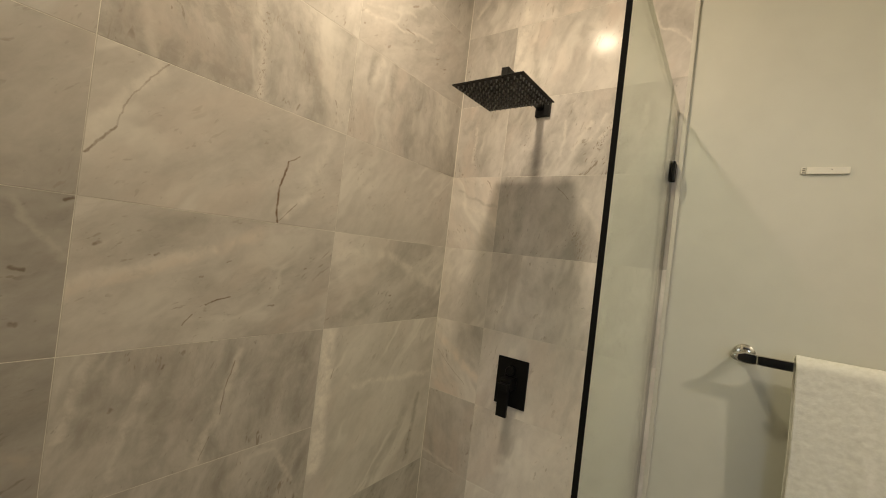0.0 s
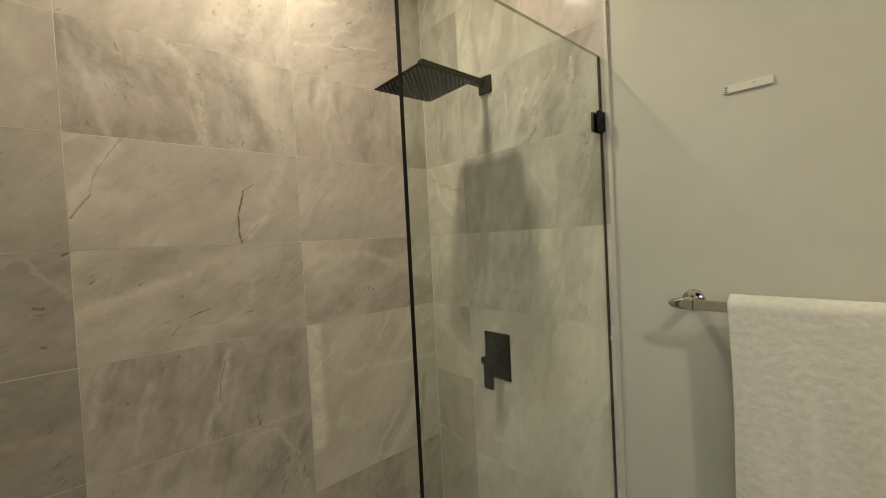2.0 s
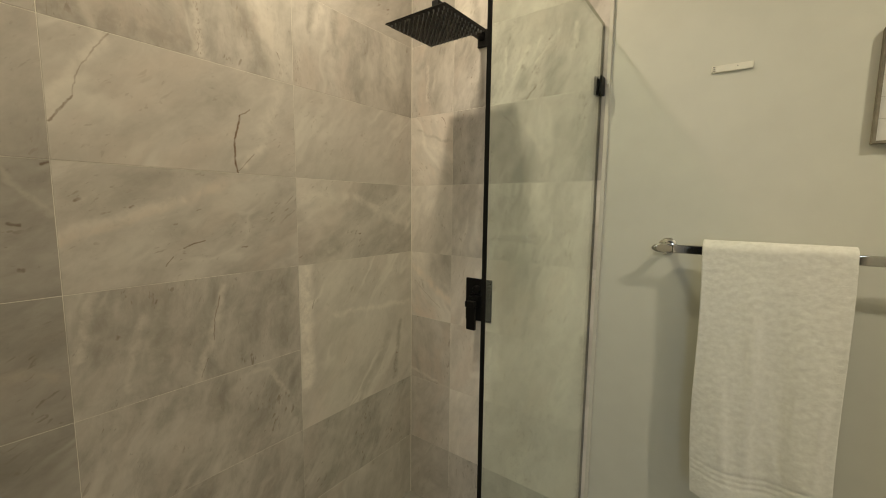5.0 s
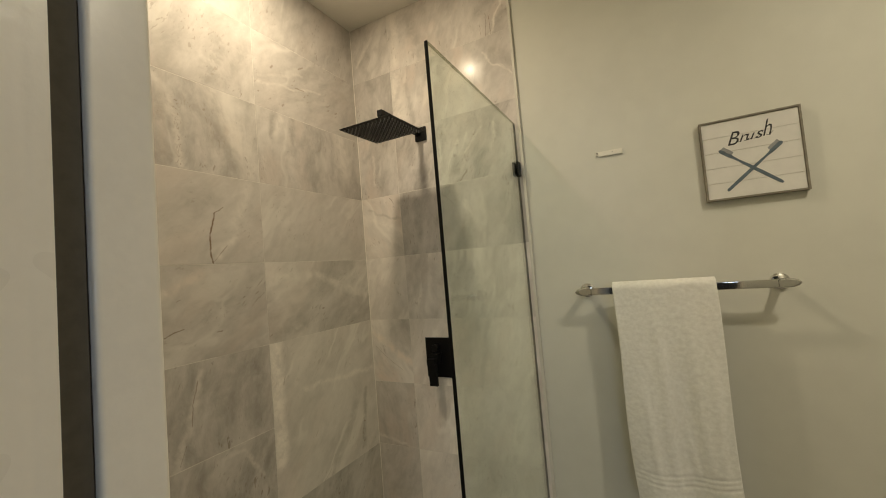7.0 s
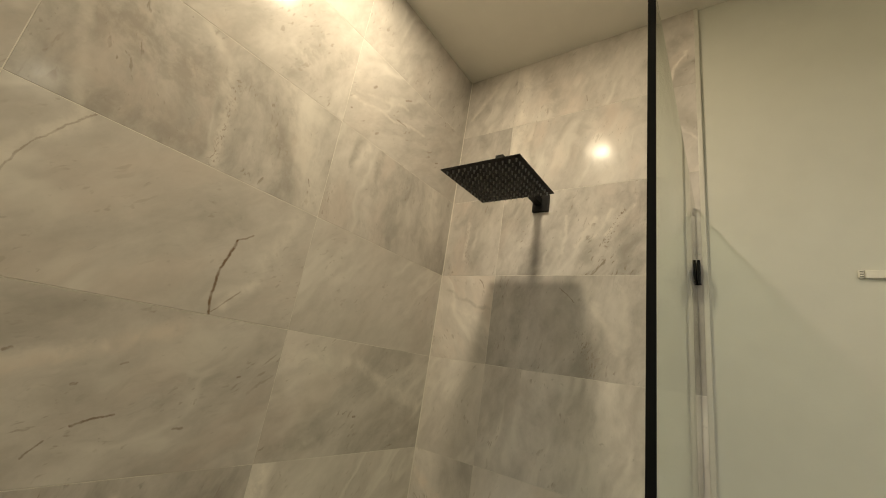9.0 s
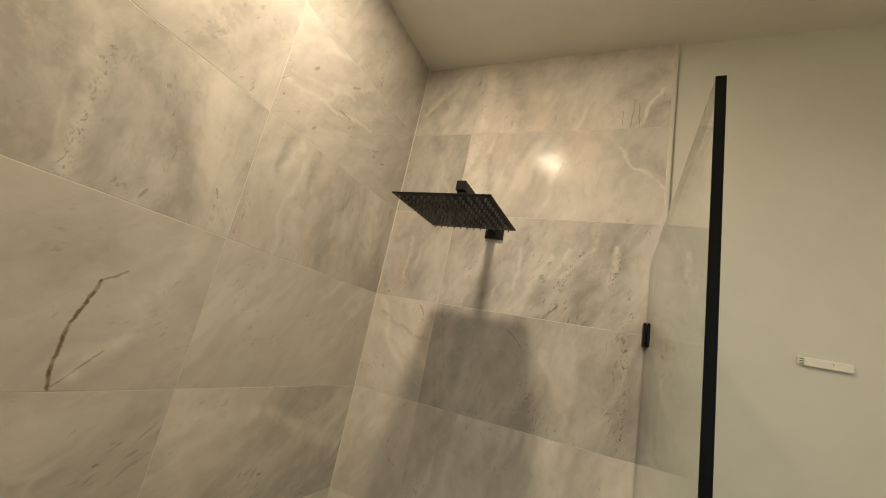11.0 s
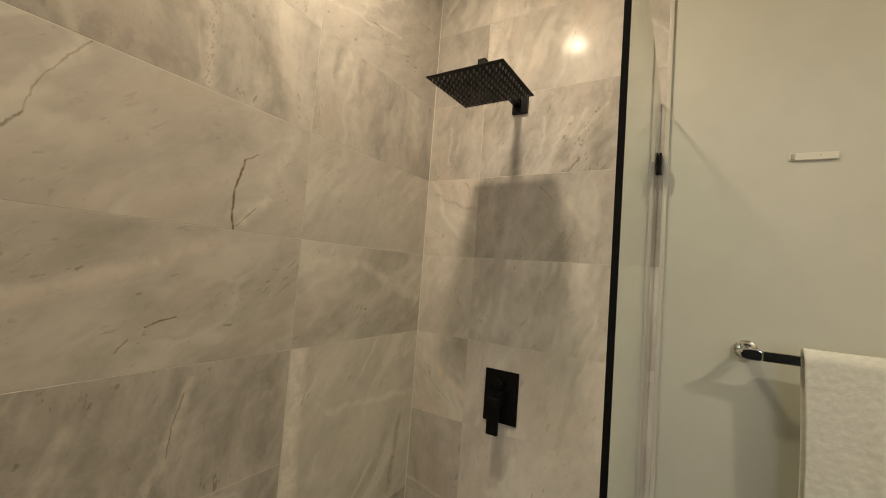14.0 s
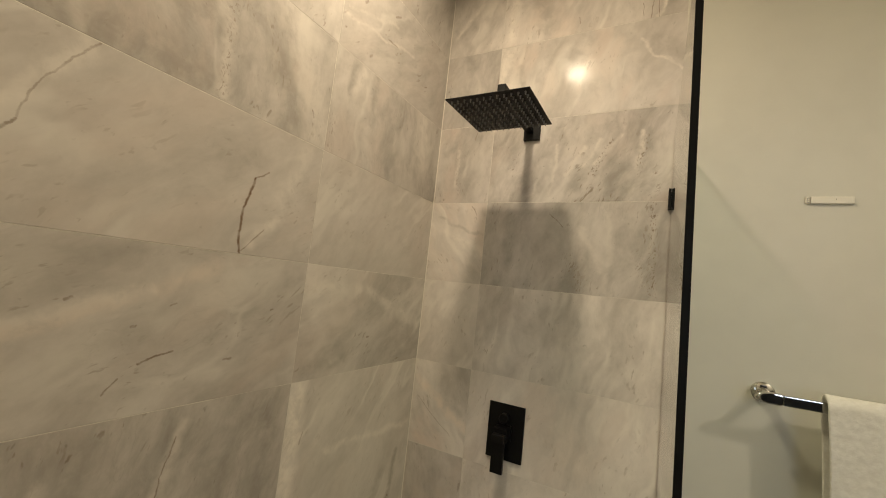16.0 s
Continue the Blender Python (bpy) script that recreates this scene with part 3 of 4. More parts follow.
def letters(text, size, shear, tall, thin):
    """Thin slanted lettering as a mesh, facing -y, its left end at 0."""
    curve = bpy.data.curves.new("letters", "FONT")
    curve.body, curve.size, curve.shear, curve.extrude, curve.resolution_u, curve.offset = text, size, shear, 0.0003, 6, thin
    tmp = new("letters", curve)
    me = bpy.data.meshes.new_from_object(tmp.evaluated_get(bpy.context.evaluated_depsgraph_get()))
    bpy.data.objects.remove(tmp)
    me.transform(pose(0, 0, 0, 90, 0, 0) @ Matrix.Diagonal((1, tall, 1, 1)))
    return me


def stroke(points, width, depth=0.001, y=0.0):
    """A flat raised band along points (x, z, width factor) facing -y."""
    bm = bmesh.new()
    pairs = []
    for i, (x, z, w) in enumerate(points):
        ax, az, _ = points[max(0, i - 1)]
        bx, bz, _ = points[min(len(points) - 1, i + 1)]
        d = Vector((bx - ax, bz - az)).normalized()
        nx, nz = -d.y * width * w / 2, d.x * width * w / 2
        pairs.append([bm.verts.new((x + nx, y, z + nz)), bm.verts.new((x - nx, y, z - nz))])
    for a, b in zip(pairs, pairs[1:]):
        bm.faces.new((a[0], a[1], b[1], b[0]))
    grown = bmesh.ops.extrude_face_region(bm, geom=bm.faces[:])
    for v in grown["geom"]:
        if isinstance(v, bmesh.types.BMVert):
            v.co.y -= depth
    bmesh.ops.recalc_face_normals(bm, faces=bm.faces[:])
    return bm


SIDE = 0.269


def framed_sign(x, z, label):
    """A square box frame of weathered wood round whitewashed boards."""
    ob = thing("framed_sign", label, "wall sign", (x, BACK, z), "bathroom signs")
    h, w = SIDE / 2, 0.0062
    frame_part = part("frame", merged(
        box(-h, -h + w, -0.024, -0.001, -h, h, 0.001), box(h - w, h, -0.024, -0.001, -h, h, 0.001),
        box(-h + w, h - w, -0.024, -0.001, h - w, h, 0.001), box(-h + w, h - w, -0.024, -0.001, -h, -h + w, 0.001)), FRAME_WOOD, ob, "weathered grey wooden frame")
    step = (SIDE - 2 * w) / 5
    for i in range(5):
        z0 = -h + w + i * step
        part("board", box(-h + w, h - w, -0.0195, -0.004, z0 + 0.0004, z0 + step - 0.0004, 0.0006, 1), BOARD, ob)
    part("backing", box(-h + w, h - w, -0.0175, -0.0035, -h + w, h - w), BACKING, ob)
    return ob


def toothbrush(parent, tail, head, flip):
    tail, head = Vector(tail), Vector(head)
    d = head - tail
    n = Vector((-d.y, d.x)).normalized() * flip
    pts = [(tail.x + d.x * t, tail.y + d.y * t, w) for t, w in ((0.0, 0.55), (0.03, 0.9), (0.25, 1.0), (0.5, 0.95), (0.68, 0.6), (0.76, 0.7), (0.82, 1.1), (0.97, 1.15), (1.0, 0.6))]
    b = part("painted_toothbrush", stroke(pts, 0.0105, 0.0008, -0.0196 - 0.0005 * (flip > 0)), BRUSH_BLUE, parent, "slate-blue painted toothbrush")
    base = tail + d * 0.90 + n * 0.010
    e = d.normalized() * 0.0175
    part("bristles", stroke([(base.x - e.x, base.y - e.y, 0.8), (base.x - e.x * 0.3, base.y - e.y * 0.3, 1.1), (base.x + e.x * 0.4, base.y + e.y * 0.4, 0.9), (base.x + e.x, base.y + e.y, 1.05)], 0.011, 0.0008, -0.0198), BRISTLE, b, "grey bristles")


sign = framed_sign(1.611, 1.7365, "square white plank sign lettered Brush, grey wooden frame")
# a brush-written word: a tall capital, small joined letters and a tall last one
for text, size, tall, x, z in (("B", 0.056, 1.15, -0.064, 0.044), ("r", 0.050, 1.0, -0.031, 0.050), ("u", 0.048, 0.95, -0.015, 0.052), ("s", 0.052, 0.95, 0.012, 0.053), ("h", 0.050, 1.55, 0.032, 0.056)):
    word = new("letter", letters(text, size, 0.42, tall, -0.0001))
    word.data.materials.append(INK)
    word.parent, word.location = sign, (x, -0.0198, z)
    word["label"] = "black slanted brush lettering"
for x, z in ((-0.027, 0.052), (-0.006, 0.053), (0.018, 0.055), (0.053, 0.059)):
    part("joining_stroke", stroke([(x - 0.010, z, 0.5), (x - 0.004, z - 0.001, 1.0), (x + 0.003, z + 0.003, 0.8), (x + 0.009, z + 0.010, 0.5)], 0.0017, 0.0006, -0.0196), INK, sign)
toothbrush(sign, (0.071, -0.101), (-0.085, 0.033), -1)
toothbrush(sign, (-0.074, -0.105), (0.080, 0.029), 1)

sign = framed_sign(2.083, 1.732, "square white plank sign with a dark drawing, grey wooden frame")
part("painted_rim", stroke([(-0.095, 0.0, 0.6), (-0.08, 0.004, 1.0), (-0.03, 0.006, 1.0), (0.03, 0.006, 1.0), (0.08, 0.004, 1.0), (0.095, 0.0, 0.6)], 0.014, 0.0008, -0.0196), BRISTLE, sign, "grey painted rim")
part("painted_bowl", stroke([(-0.06, -0.012, 2.0), (-0.03, -0.035, 2.6), (0.0, -0.042, 2.8), (0.03, -0.035, 2.6), (0.06, -0.012, 2.0)], 0.016, 0.0007, -0.0196), INK, sign, "dark painted bowl")


# ---- marble tiles ----
PITCH, GAP, THICK = 0.3065, 0.0016, 0.0092


def tile_mesh(w, h):
    """A slab facing -y, its front edge eased."""
    e = 0.0003
    bm = bmesh.new()
    loops = [[bm.verts.new((sx * (w / 2 - inset), y, sz * (h / 2 - inset))) for sx, sz in ((-1, -1), (1, -1), (1, 1), (-1, 1))] for inset, y in ((0, THICK), (0, e), (e, 0))]
    for a, b in zip(loops, loops[1:]):
        for i in range(4):
            bm.faces.new((a[i], a[(i + 1) % 4], b[(i + 1) % 4], b[i]))
    bm.faces.new(loops[2])
    bmesh.ops.recalc_face_normals(bm, faces=bm.faces[:])
    me = bpy.data.meshes.new("tile")
    bm.to_mesh(me)
    bm.free()
    me.materials.append(MARBLE)
    return me


LOOKS, MARKS = {}, {}


def slab(side, column, row, tone, lean, grain, warmth):
    """How one slab looks: its tone (in places with shade or brightness added), the lean of its grain (0.5 upright, more
    leans right), the grain's strength, the warmth.
    """
    LOOKS[side, column, row] = (tone, lean, grain, warmth)


def mark(side, column, row, kind, half, strength, *points):
    """A vein, band, crack or run of flecks on one slab, in metres from its middle."""
    MARKS.setdefault((side, column, row), []).append((kind, half, strength, points))


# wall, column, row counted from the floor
# column 0 tones also carry painted shade beside the doorway wall
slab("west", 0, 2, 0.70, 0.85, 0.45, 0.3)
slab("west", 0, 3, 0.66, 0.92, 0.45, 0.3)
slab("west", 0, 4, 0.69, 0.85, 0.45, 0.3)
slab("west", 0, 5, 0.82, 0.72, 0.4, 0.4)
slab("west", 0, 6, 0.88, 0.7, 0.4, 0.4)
slab("west", 1, 1, 0.92, 0.62, 0.7, 0.3)
slab("west", 1, 2, 0.92, 0.62, 0.72, 0.3)
slab("west", 1, 3, 0.9, 0.58, 0.68, 0.3)
slab("west", 1, 4, 0.97, 0.84, 0.45, 0.5)
slab("west", 1, 5, 1.0, 0.78, 0.34, 0.4)
slab("west", 1, 6, 0.88, 0.5, 0.72, 0.9)
slab("west", 1, 7, 0.98, 0.66, 0.45, 0.5)
slab("west", 1, 8, 0.97, 0.66, 0.4, 0.3)
slab("west", 2, 1, 0.92, 0.66, 0.65, 0.3)
slab("west", 2, 3, 1.20, 0.7, 0.3, 0.3)
slab("west", 2, 4, 1.03, 0.8, 0.5, 0.3)
slab("west", 2, 5, 1.04, 0.74, 0.3, 0.2)
slab("west", 2, 6, 0.93, 0.53, 0.58, 0.5)
slab("west", 2, 7, 0.95, 0.8, 0.45, 0.3)
slab("west", 2, 8, 0.97, 0.62, 0.45, 0.3)
# lower north tones include added brightness where the shower head's shadow falls
slab("north", 0, 1, 1.05, 0.6, 0.5, 0.5)
slab("north", 0, 2, 1.0, 0.45, 0.55, 0.7)
slab("north", 0, 3, 1.22, 0.35, 0.5, 0.9)
slab("north", 0, 4, 1.26, 0.6, 0.35, 0.5)
slab("north", 0, 5, 1.2, 0.3, 0.4, 0.6)
slab("north", 0, 6, 0.98, 0.54, 0.6, 0.9)
slab("north", 0, 7, 0.86, 0.55, 0.6, 0.6)
slab("north", 0, 8, 1.08, 0.62, 0.55, 0.6)
slab("north", 1, 1, 1.28, 0.58, 0.4, 0.4)
slab("north", 1, 2, 1.28, 0.6, 0.4, 0.4)
slab("north", 1, 3, 1.32, 0.58, 0.35, 0.4)
slab("north", 1, 4, 1.18, 0.56, 0.5, 0.2)
slab("north", 1, 5, 0.92, 0.58, 0.65, 0.2)
slab("north", 1, 6, 0.98, 0.62, 0.8, 0.4)
slab("north", 1, 7, 1.12, 0.6, 0.45, 0.7)
slab("north", 1, 8, 1.18, 0.62, 0.45, 0.6)

mark("west", 0, 3, "pink", 0.012, 0.9, (-0.025, -0.0), (0.11, -0.034))
mark("west", 0, 4, "pale", 0.007, 0.48, (0.032, 0.138), (0.105, 0.026))
mark("west", 0, 4, "crack", 0.0055, 0.6, (0.04, 0.014), (0.058, 0.01))
mark("west", 0, 4, "crack", 0.0055, 0.6, (0.048, -0.086), (0.055, -0.086))
mark("west", 0, 4, "crack", 0.0045, 0.7, (0.098, 0.142), (0.108, 0.146))
mark("west", 0, 4, "crack", 0.0055, 0.7, (-0.06, 0.02), (-0.035, 0.012))
mark("west", 0, 6, "pale", 0.014, 0.42, (-0.01, 0.134), (0.088, -0.04))
mark("west", 0, 7, "crack", 0.0022, 0.5, (0.042, -0.093), (0.065, -0.092), (0.103, -0.08))
mark("west", 1, 2, "pale", 0.008, 0.6, (0.092, 0.131), (0.179, 0.125), (0.25, 0.016))
mark("west", 1, 2, "dark", 0.02, 0.48, (0.038, 0.115), (0.014, 0.026))
mark("west", 1, 2, "dark", 0.02, 0.48, (-0.126, 0.1), (-0.138, 0.071))
mark("west", 1, 2, "dark", 0.02, 0.54, (0.277, 0.088), (0.283, -0.082))
mark("west", 1, 3, "pale", 0.01, 0.6, (-0.251, 0.156), (-0.268, 0.07), (-0.288, -0.008))
mark("west", 1, 3, "pale", 0.01, 0.6, (-0.152, 0.077), (-0.175, -0.005), (-0.198, -0.108))
mark("west", 1, 3, "pale", 0.012, 0.72, (0.047, 0.118), (0.01, -0.033), (-0.036, -0.15))
mark("west", 1, 3, "crack", 0.0022, 0.6, (0.038, 0.095), (0.019, 0.026), (0.014, -0.036))
mark("west", 1, 3, "dark", 0.03, 0.54, (0.246, 0.122), (0.245, -0.111))
mark("west", 1, 3, "dark", 0.022, 0.48, (-0.102, 0.109), (-0.137, -0.098))
mark("west", 1, 3, "crack", 0.0016, 0.5, (-0.006, -0.089), (-0.025, -0.142))
mark("west", 1, 3, "crack", 0.005, 0.45, (-0.213, 0.025), (-0.209, 0.031))
mark("west", 1, 3, "crack", 0.004, 0.5, (-0.125, 0.104), (-0.123, 0.109))
mark("west", 1, 3, "dark", 0.02, 0.48, (-0.221, 0.109), (-0.248, -0.023))
mark("west", 1, 4, "pink", 0.016, 0.84, (-0.303, -0.028), (-0.151, 0.028), (0.072, 0.118))
mark("west", 1, 4, "pale", 0.012, 0.42, (-0.302, -0.012), (-0.231, 0.017), (-0.061, 0.069))
mark("west", 1, 4, "dark", 0.03, 0.3, (-0.261, 0.059), (-0.155, 0.099))
mark("west", 1, 4, "crack", 0.0030, 0.75, (-0.052, -0.062), (0.004, -0.045))
mark("west", 1, 4, "crack", 0.0024, 0.6, (-0.098, -0.107), (-0.08, -0.086))
mark("west", 1, 4, "crack", 0.0040, 0.5, (0.109, -0.073), (0.126, -0.072))
mark("west", 1, 4, "crack", 0.0050, 0.6, (-0.27, 0.064), (-0.262, 0.07))
mark("west", 1, 4, "crack", 0.0033, 0.6, (-0.168, 0.049), (-0.16, 0.053))
mark("west", 1, 4, "crack", 0.0030, 0.5, (-0.072, 0.002), (-0.066, 0.004))
mark("west", 1, 4, "crack", 0.0030, 0.5, (-0.012, 0.041), (-0.004, 0.044))
mark("west", 1, 4, "crack", 0.0029, 0.5, (0.208, 0.033), (0.214, 0.035))
mark("west", 1, 5, "pale", 0.014, 0.6, (0.122, -0.127), (0.197, -0.045))
mark("west", 1, 5, "pale", 0.02, 0.42, (0.187, -0.017), (0.259, 0.137))
mark("west", 1, 5, "dark", 0.03, 0.36, (0.054, 0.046), (0.104, 0.064))
mark("west", 1, 5, "pale", 0.014, 0.54, (-0.308, -0.056), (-0.24, 0.08), (-0.196, 0.142))
mark("west", 1, 5, "crack", 0.003, 0.6, (0.15, 0.044), (0.121, 0.018))
mark("west", 1, 5, "crack", 0.0044, 0.95, (0.121, 0.018), (0.1, -0.052), (0.099, -0.122), (0.108, -0.15))
mark("west", 1, 5, "crack", 0.0022, 0.55, (0.158, -0.09), (0.112, -0.146))
mark("west", 1, 5, "crack", 0.0024, 0.45, (-0.184, 0.153), (-0.212, 0.111), (-0.252, 0.036), (-0.258, -0.006))
mark("west", 1, 5, "crack", 0.0032, 0.65, (-0.258, -0.006), (-0.3, -0.07))
mark("west", 1, 6, "dark", 0.085, 0.66, (-0.242, 0.062), (-0.053, 0.02))
mark("west", 1, 6, "dark", 0.05, 0.54, (-0.292, -0.126), (-0.047, -0.133))
mark("west", 1, 6, "pale", 0.014, 0.72, (-0.08, 0.141), (-0.011, 0.083), (0.011, -0.015), (0.018, -0.145))
mark("west", 1, 6, "pale", 0.06, 0.66, (0.16, 0.138), (0.268, -0.123))
mark("west", 1, 6, "pale", 0.01, 0.54, (-0.298, 0.142), (-0.241, -0.028), (-0.218, -0.145))
mark("west", 1, 6, "dark", 0.028, 0.6, (0.128, 0.024), (0.208, -0.114))
mark("west", 1, 6, "tick", 0.011, 0.5, (0.009, 0.07), (0.016, -0.015), (0.015, -0.145))
mark("west", 1, 6, "crack", 0.0022, 0.6, (0.248, -0.067), (0.257, -0.085))
mark("west", 1, 7, "dark", 0.035, 0.6, (0.12, -0.12), (0.18, 0.04))
mark("west", 1, 7, "dark", 0.022, 0.48, (0.176, -0.122), (0.258, 0.03))
mark("west", 1, 7, "dark", 0.03, 0.36, (-0.032, -0.155), (0.016, -0.024))
mark("west", 1, 7, "crack", 0.003, 0.6, (0.243, -0.142), (0.248, -0.13))
mark("west", 2, 3, "pale", 0.028, 0.84, (-0.274, 0.283), (-0.28, 0.12), (-0.272, -0.129))
mark("west", 2, 3, "pale", 0.012, 0.48, (-0.143, 0.098), (0.28, 0.07))
mark("west", 2, 3, "dark", 0.012, 0.72, (0.222, -0.014), (0.202, -0.155), (0.185, -0.266))
mark("west", 2, 3, "tick", 0.01, 0.7, (0.202, -0.155), (0.185, -0.266))
mark("west", 2, 3, "dark", 0.02, 0.42, (0.011, -0.254), (0.152, -0.061))
mark("west", 2, 3, "crack", 0.0028, 0.45, (-0.24, 0.17), (-0.249, 0.142))
mark("west", 2, 4, "pale", 0.018, 0.6, (-0.28, 0.089), (-0.052, 0.096), (0.272, -0.019))
mark("west", 2, 4, "dark", 0.02, 0.48, (-0.269, -0.132), (-0.125, -0.104))
mark("west", 2, 4, "crack", 0.0045, 0.6, (-0.019, -0.055), (-0.012, -0.053))
mark("west", 2, 6, "pale", 0.05, 0.72, (0.17, 0.145), (0.181, -0.022))
mark("west", 2, 6, "dark", 0.014, 0.6, (-0.228, 0.122), (-0.23, 0.046))
mark("west", 2, 6, "dark", 0.014, 0.54, (-0.118, 0.146), (-0.133, -0.0))
mark("west", 2, 6, "pale", 0.012, 0.6, (-0.182, 0.132), (-0.207, 0.05))
mark("west", 2, 6, "tick", 0.012, 0.4, (-0.282, -0.038), (-0.284, -0.135))
mark("west", 2, 7, "pale", 0.006, 0.5, (-0.287, -0.057), (-0.186, -0.035), (0.055, 0.02))
mark("west", 2, 7, "pale", 0.006, 0.35, (-0.28, -0.031), (-0.055, 0.063))
mark("west", 2, 7, "crack", 0.0055, 0.5, (-0.219, 0.027), (-0.208, 0.039))
mark("west", 2, 7, "crack", 0.0055, 0.5, (-0.071, 0.081), (-0.047, 0.101))
mark("west", 2, 7, "crack", 0.0055, 0.45, (-0.172, -0.114), (-0.162, -0.106))
mark("west", 2, 7, "crack", 0.0045, 0.55, (-0.285, -0.093), (-0.281, -0.091))
mark("west", 2, 7, "crack", 0.0045, 0.5, (0.145, -0.052), (0.158, -0.045))
mark("west", 2, 7, "crack", 0.003, 0.45, (-0.093, -0.013), (-0.047, -0.006))
mark("north", 0, 2, "pale", 0.008, 0.6, (-0.106, -0.115), (-0.013, -0.127), (0.108, -0.159))
mark("north", 0, 2, "crack", 0.0026, 0.6, (0.038, -0.153), (0.1, -0.155))
mark("north", 0, 3, "pink", 0.018, 0.9, (-0.101, 0.079), (0.122, -0.063))
mark("north", 0, 3, "crack", 0.0018, 0.45, (-0.093, 0.017), (0.007, -0.061), (0.057, -0.091))
mark("north", 0, 5, "crack", 0.0026, 0.7, (0.056, 0.137), (0.078, 0.105))
mark("north", 0, 5, "dark", 0.006, 0.48, (-0.083, 0.098), (-0.002, 0.066), (0.112, 0.028))
mark("north", 0, 5, "pale", 0.02, 0.48, (-0.052, 0.045), (0.104, -0.036))
mark("north", 0, 6, "pale", 0.007, 0.6, (-0.024, 0.058), (-0.026, -0.091))
mark("north", 0, 6, "tick", 0.01, 0.5, (-0.029, 0.035), (-0.011, -0.113))
mark("north", 0, 7, "dark", 0.016, 0.54, (-0.024, 0.135), (-0.002, 0.092))
mark("north", 0, 7, "pale", 0.006, 0.48, (0.013, 0.055), (0.073, -0.086))
mark("north", 0, 8, "pale", 0.012, 0.6, (-0.085, -0.055), (0.018, 0.079))
mark("north", 1, 5, "crack", 0.0022, 0.5, (-0.074, 0.113), (-0.025, 0.067))
mark("north", 1, 5, "tick", 0.012, 0.8, (0.241, 0.148), (0.247, 0.005), (0.248, -0.136))
mark("north", 1, 5, "tick", 0.012, 0.5, (0.203, -0.01), (0.222, -0.105))
mark("north", 1, 5, "pale", 0.01, 0.6, (0.035, 0.064), (0.105, -0.069))
mark("north", 1, 5, "pale", 0.01, 0.42, (0.111, 0.109), (0.122, 0.007), (0.116, -0.14))
mark("north", 1, 5, "dark", 0.02, 0.42, (-0.21, 0.111), (-0.213, -0.054))
mark("north", 1, 5, "tick", 0.016, 0.5, (-0.002, -0.027), (0.04, -0.134))
mark("north", 1, 6, "pale", 0.007, 0.78, (0.027, 0.044), (-0.037, -0.06))
mark("north", 1, 6, "pale", 0.007, 0.78, (0.076, 0.065), (0.029, -0.027))
mark("north", 1, 6, "pale", 0.006, 0.72, (0.143, 0.075), (0.059, -0.026))
mark("north", 1, 6, "pale", 0.007, 0.72, (0.208, 0.076), (0.187, -0.04))
mark("north", 1, 6, "tick", 0.01, 0.8, (0.106, 0.055), (0.055, -0.066))
mark("north", 1, 6, "tick", 0.01, 0.7, (0.217, 0.066), (0.191, -0.059))
mark("north", 1, 6, "dark", 0.024, 0.54, (-0.01, -0.099), (0.01, -0.058))
mark("north", 1, 6, "pale", 0.006, 0.6, (-0.067, 0.052), (-0.076, -0.123))
mark("north", 1, 6, "tick", 0.009, 0.6, (0.24, -0.047), (0.254, -0.13))
mark("north", 1, 7, "pale", 0.04, 0.66, (-0.289, 0.127), (-0.264, -0.121))
mark("north", 1, 7, "dark", 0.012, 0.48, (-0.227, 0.054), (-0.201, -0.123))
mark("north", 1, 7, "pale", 0.005, 0.6, (0.176, 0.086), (0.231, 0.022), (0.301, -0.04))
mark("north", 1, 7, "dark", 0.03, 0.48, (0.231, 0.081), (0.301, 0.007))
mark("north", 1, 7, "pale", 0.03, 0.36, (0.001, 0.091), (0.066, -0.099))
mark("north", 1, 8, "dark", 0.035, 0.54, (-0.183, 0.057), (-0.131, -0.098))
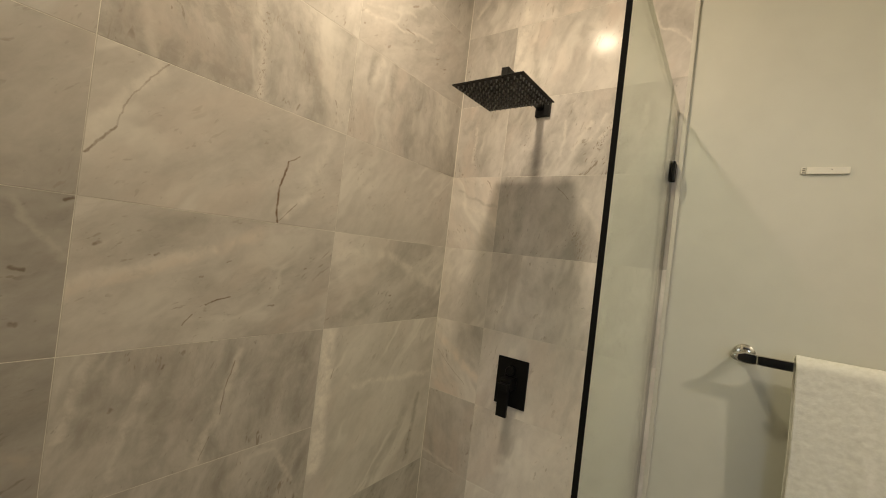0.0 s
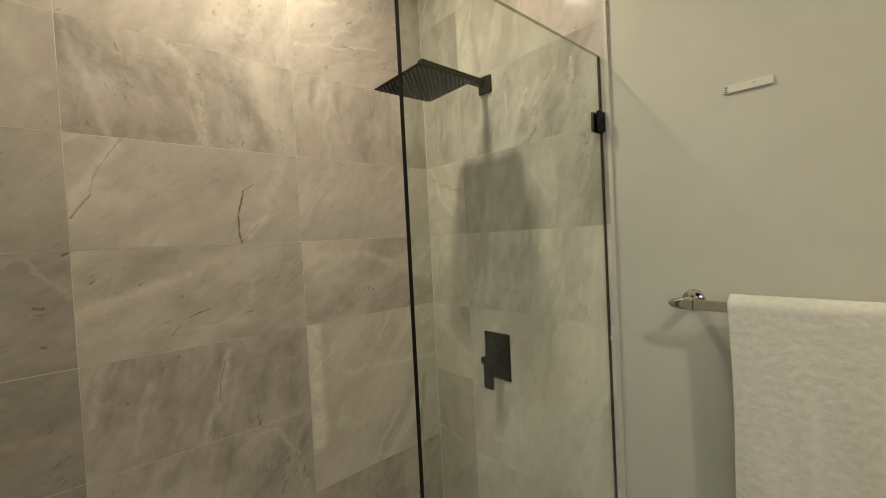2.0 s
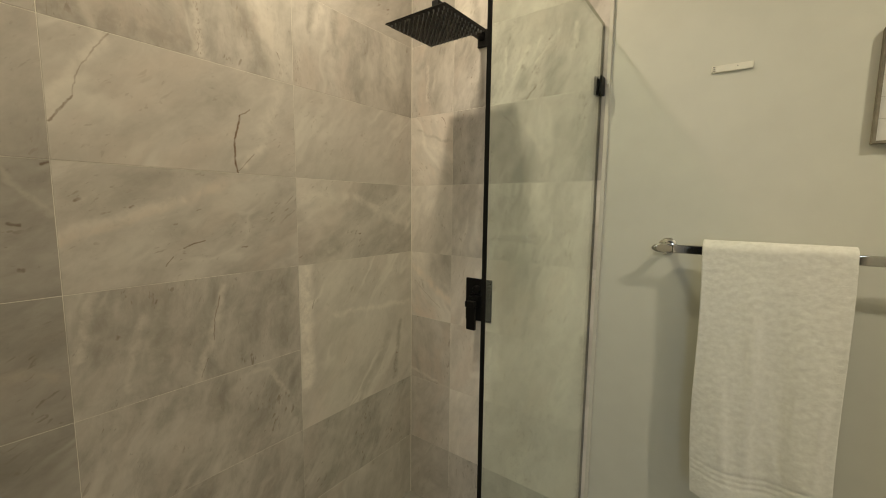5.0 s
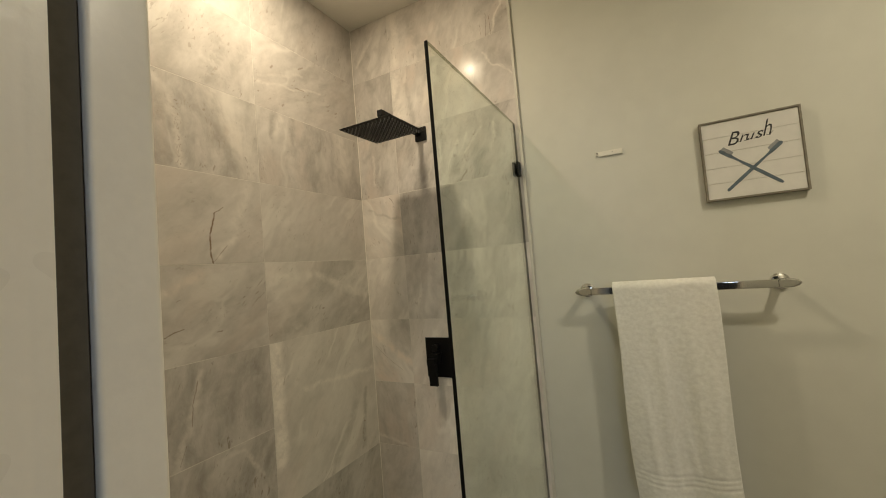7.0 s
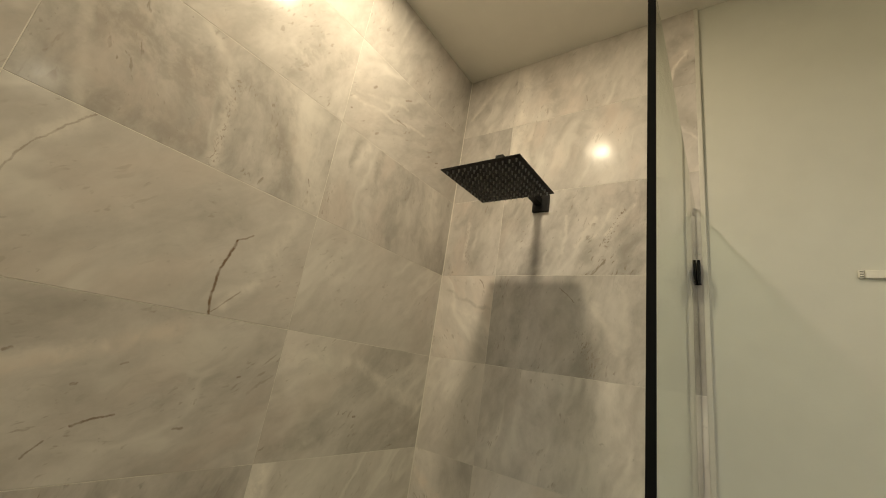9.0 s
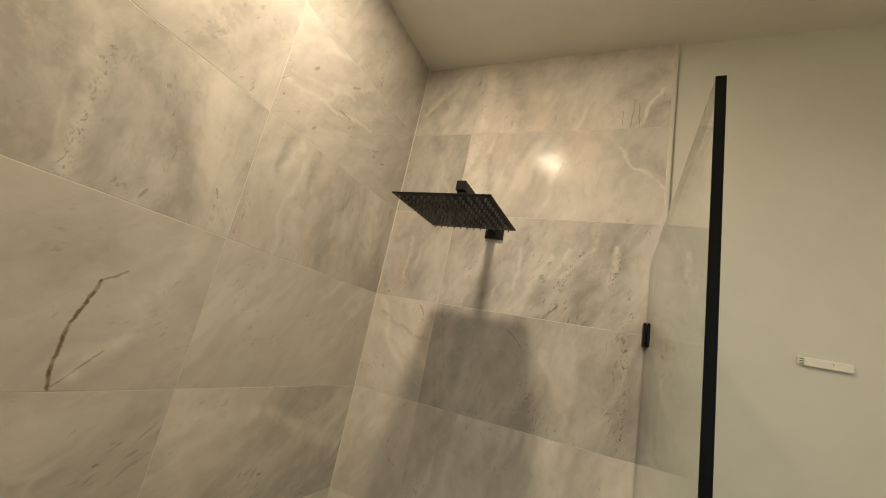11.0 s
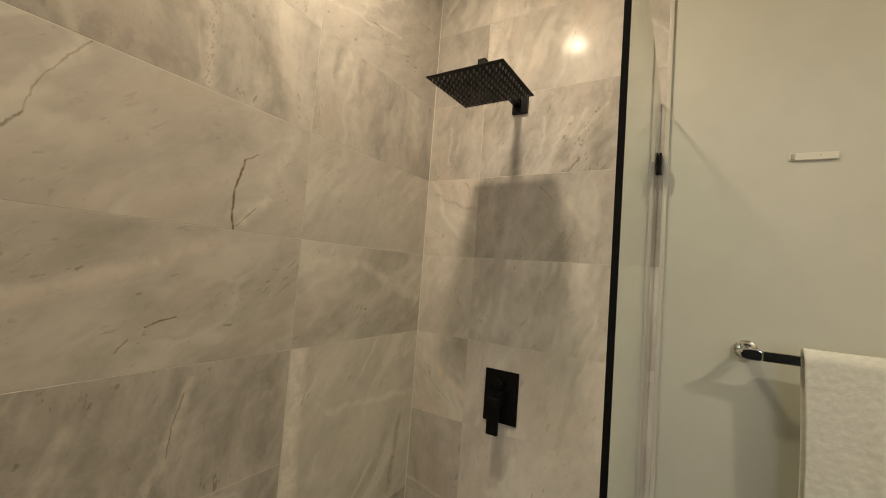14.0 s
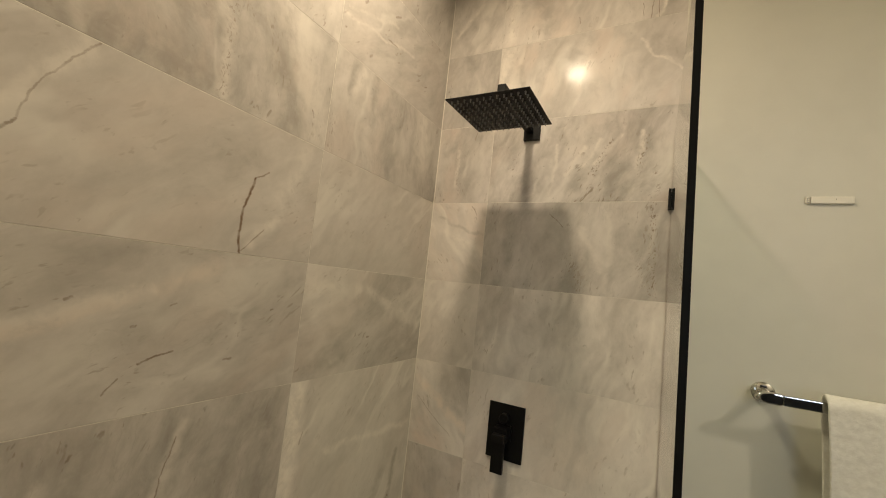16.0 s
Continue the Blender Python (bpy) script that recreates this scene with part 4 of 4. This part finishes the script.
mark("north", 1, 8, "pale", 0.02, 0.6, (-0.269, 0.118), (-0.274, -0.116))
mark("north", 1, 8, "dark", 0.025, 0.6, (0.174, -0.03), (0.283, 0.046))
mark("north", 1, 8, "dark", 0.02, 0.54, (0.239, -0.14), (0.3, -0.058))
mark("north", 1, 8, "pale", 0.006, 0.72, (0.208, -0.176), (0.248, -0.081), (0.285, -0.015))
mark("north", 1, 8, "crack", 0.0016, 0.7, (0.178, -0.087), (0.181, -0.131))
mark("north", 1, 8, "crack", 0.0016, 0.7, (0.211, -0.045), (0.205, -0.156))
mark("north", 1, 8, "crack", 0.0016, 0.7, (0.225, -0.059), (0.228, -0.178))
mark("north", 1, 8, "crack", 0.002, 0.5, (-0.024, -0.086), (-0.02, -0.11))

MARBLE = marble("marble")
OWN = {key: marble("veined_marble", found) for key, found in MARKS.items()}
shared = {}


def lay(side, parent, columns):
    for c, (a, b) in enumerate(columns):
        for r in range(9):
            # one square slab stands where two would fit in the corner column
            if (side, c, r) == ("west", 2, 2):
                continue
            low = r - 1 if (side, c, r) == ("west", 2, 3) else r
            z0, z1 = low * PITCH, min((r + 1) * PITCH, TOP + GAP / 2)
            w, h = round(b - a - GAP, 4), round(z1 - z0 - GAP, 4)
            own = OWN.get((side, c, r))
            key = (w, h, (side, c, r) if own else None)
            if key not in shared:
                shared[key] = tile_mesh(w, h)
                if own:
                    shared[key].materials[0] = own
            ob = new("tile", shared[key])
            proud = random.uniform(-0.0002, 0.0002)
            mid = (a + b) / 2
            ob.matrix_world = pose(-proud, mid, (z0 + z1) / 2, 0, 0, 90) if side == "west" else pose(mid, proud, (z0 + z1) / 2)
            ob.parent = parent
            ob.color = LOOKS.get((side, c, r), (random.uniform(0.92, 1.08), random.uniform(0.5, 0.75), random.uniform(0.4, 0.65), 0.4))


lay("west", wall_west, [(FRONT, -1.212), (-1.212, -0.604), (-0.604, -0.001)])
lay("north", wall_north, [(0.001, 0.233), (0.233, TILE_END + 0.0009)])
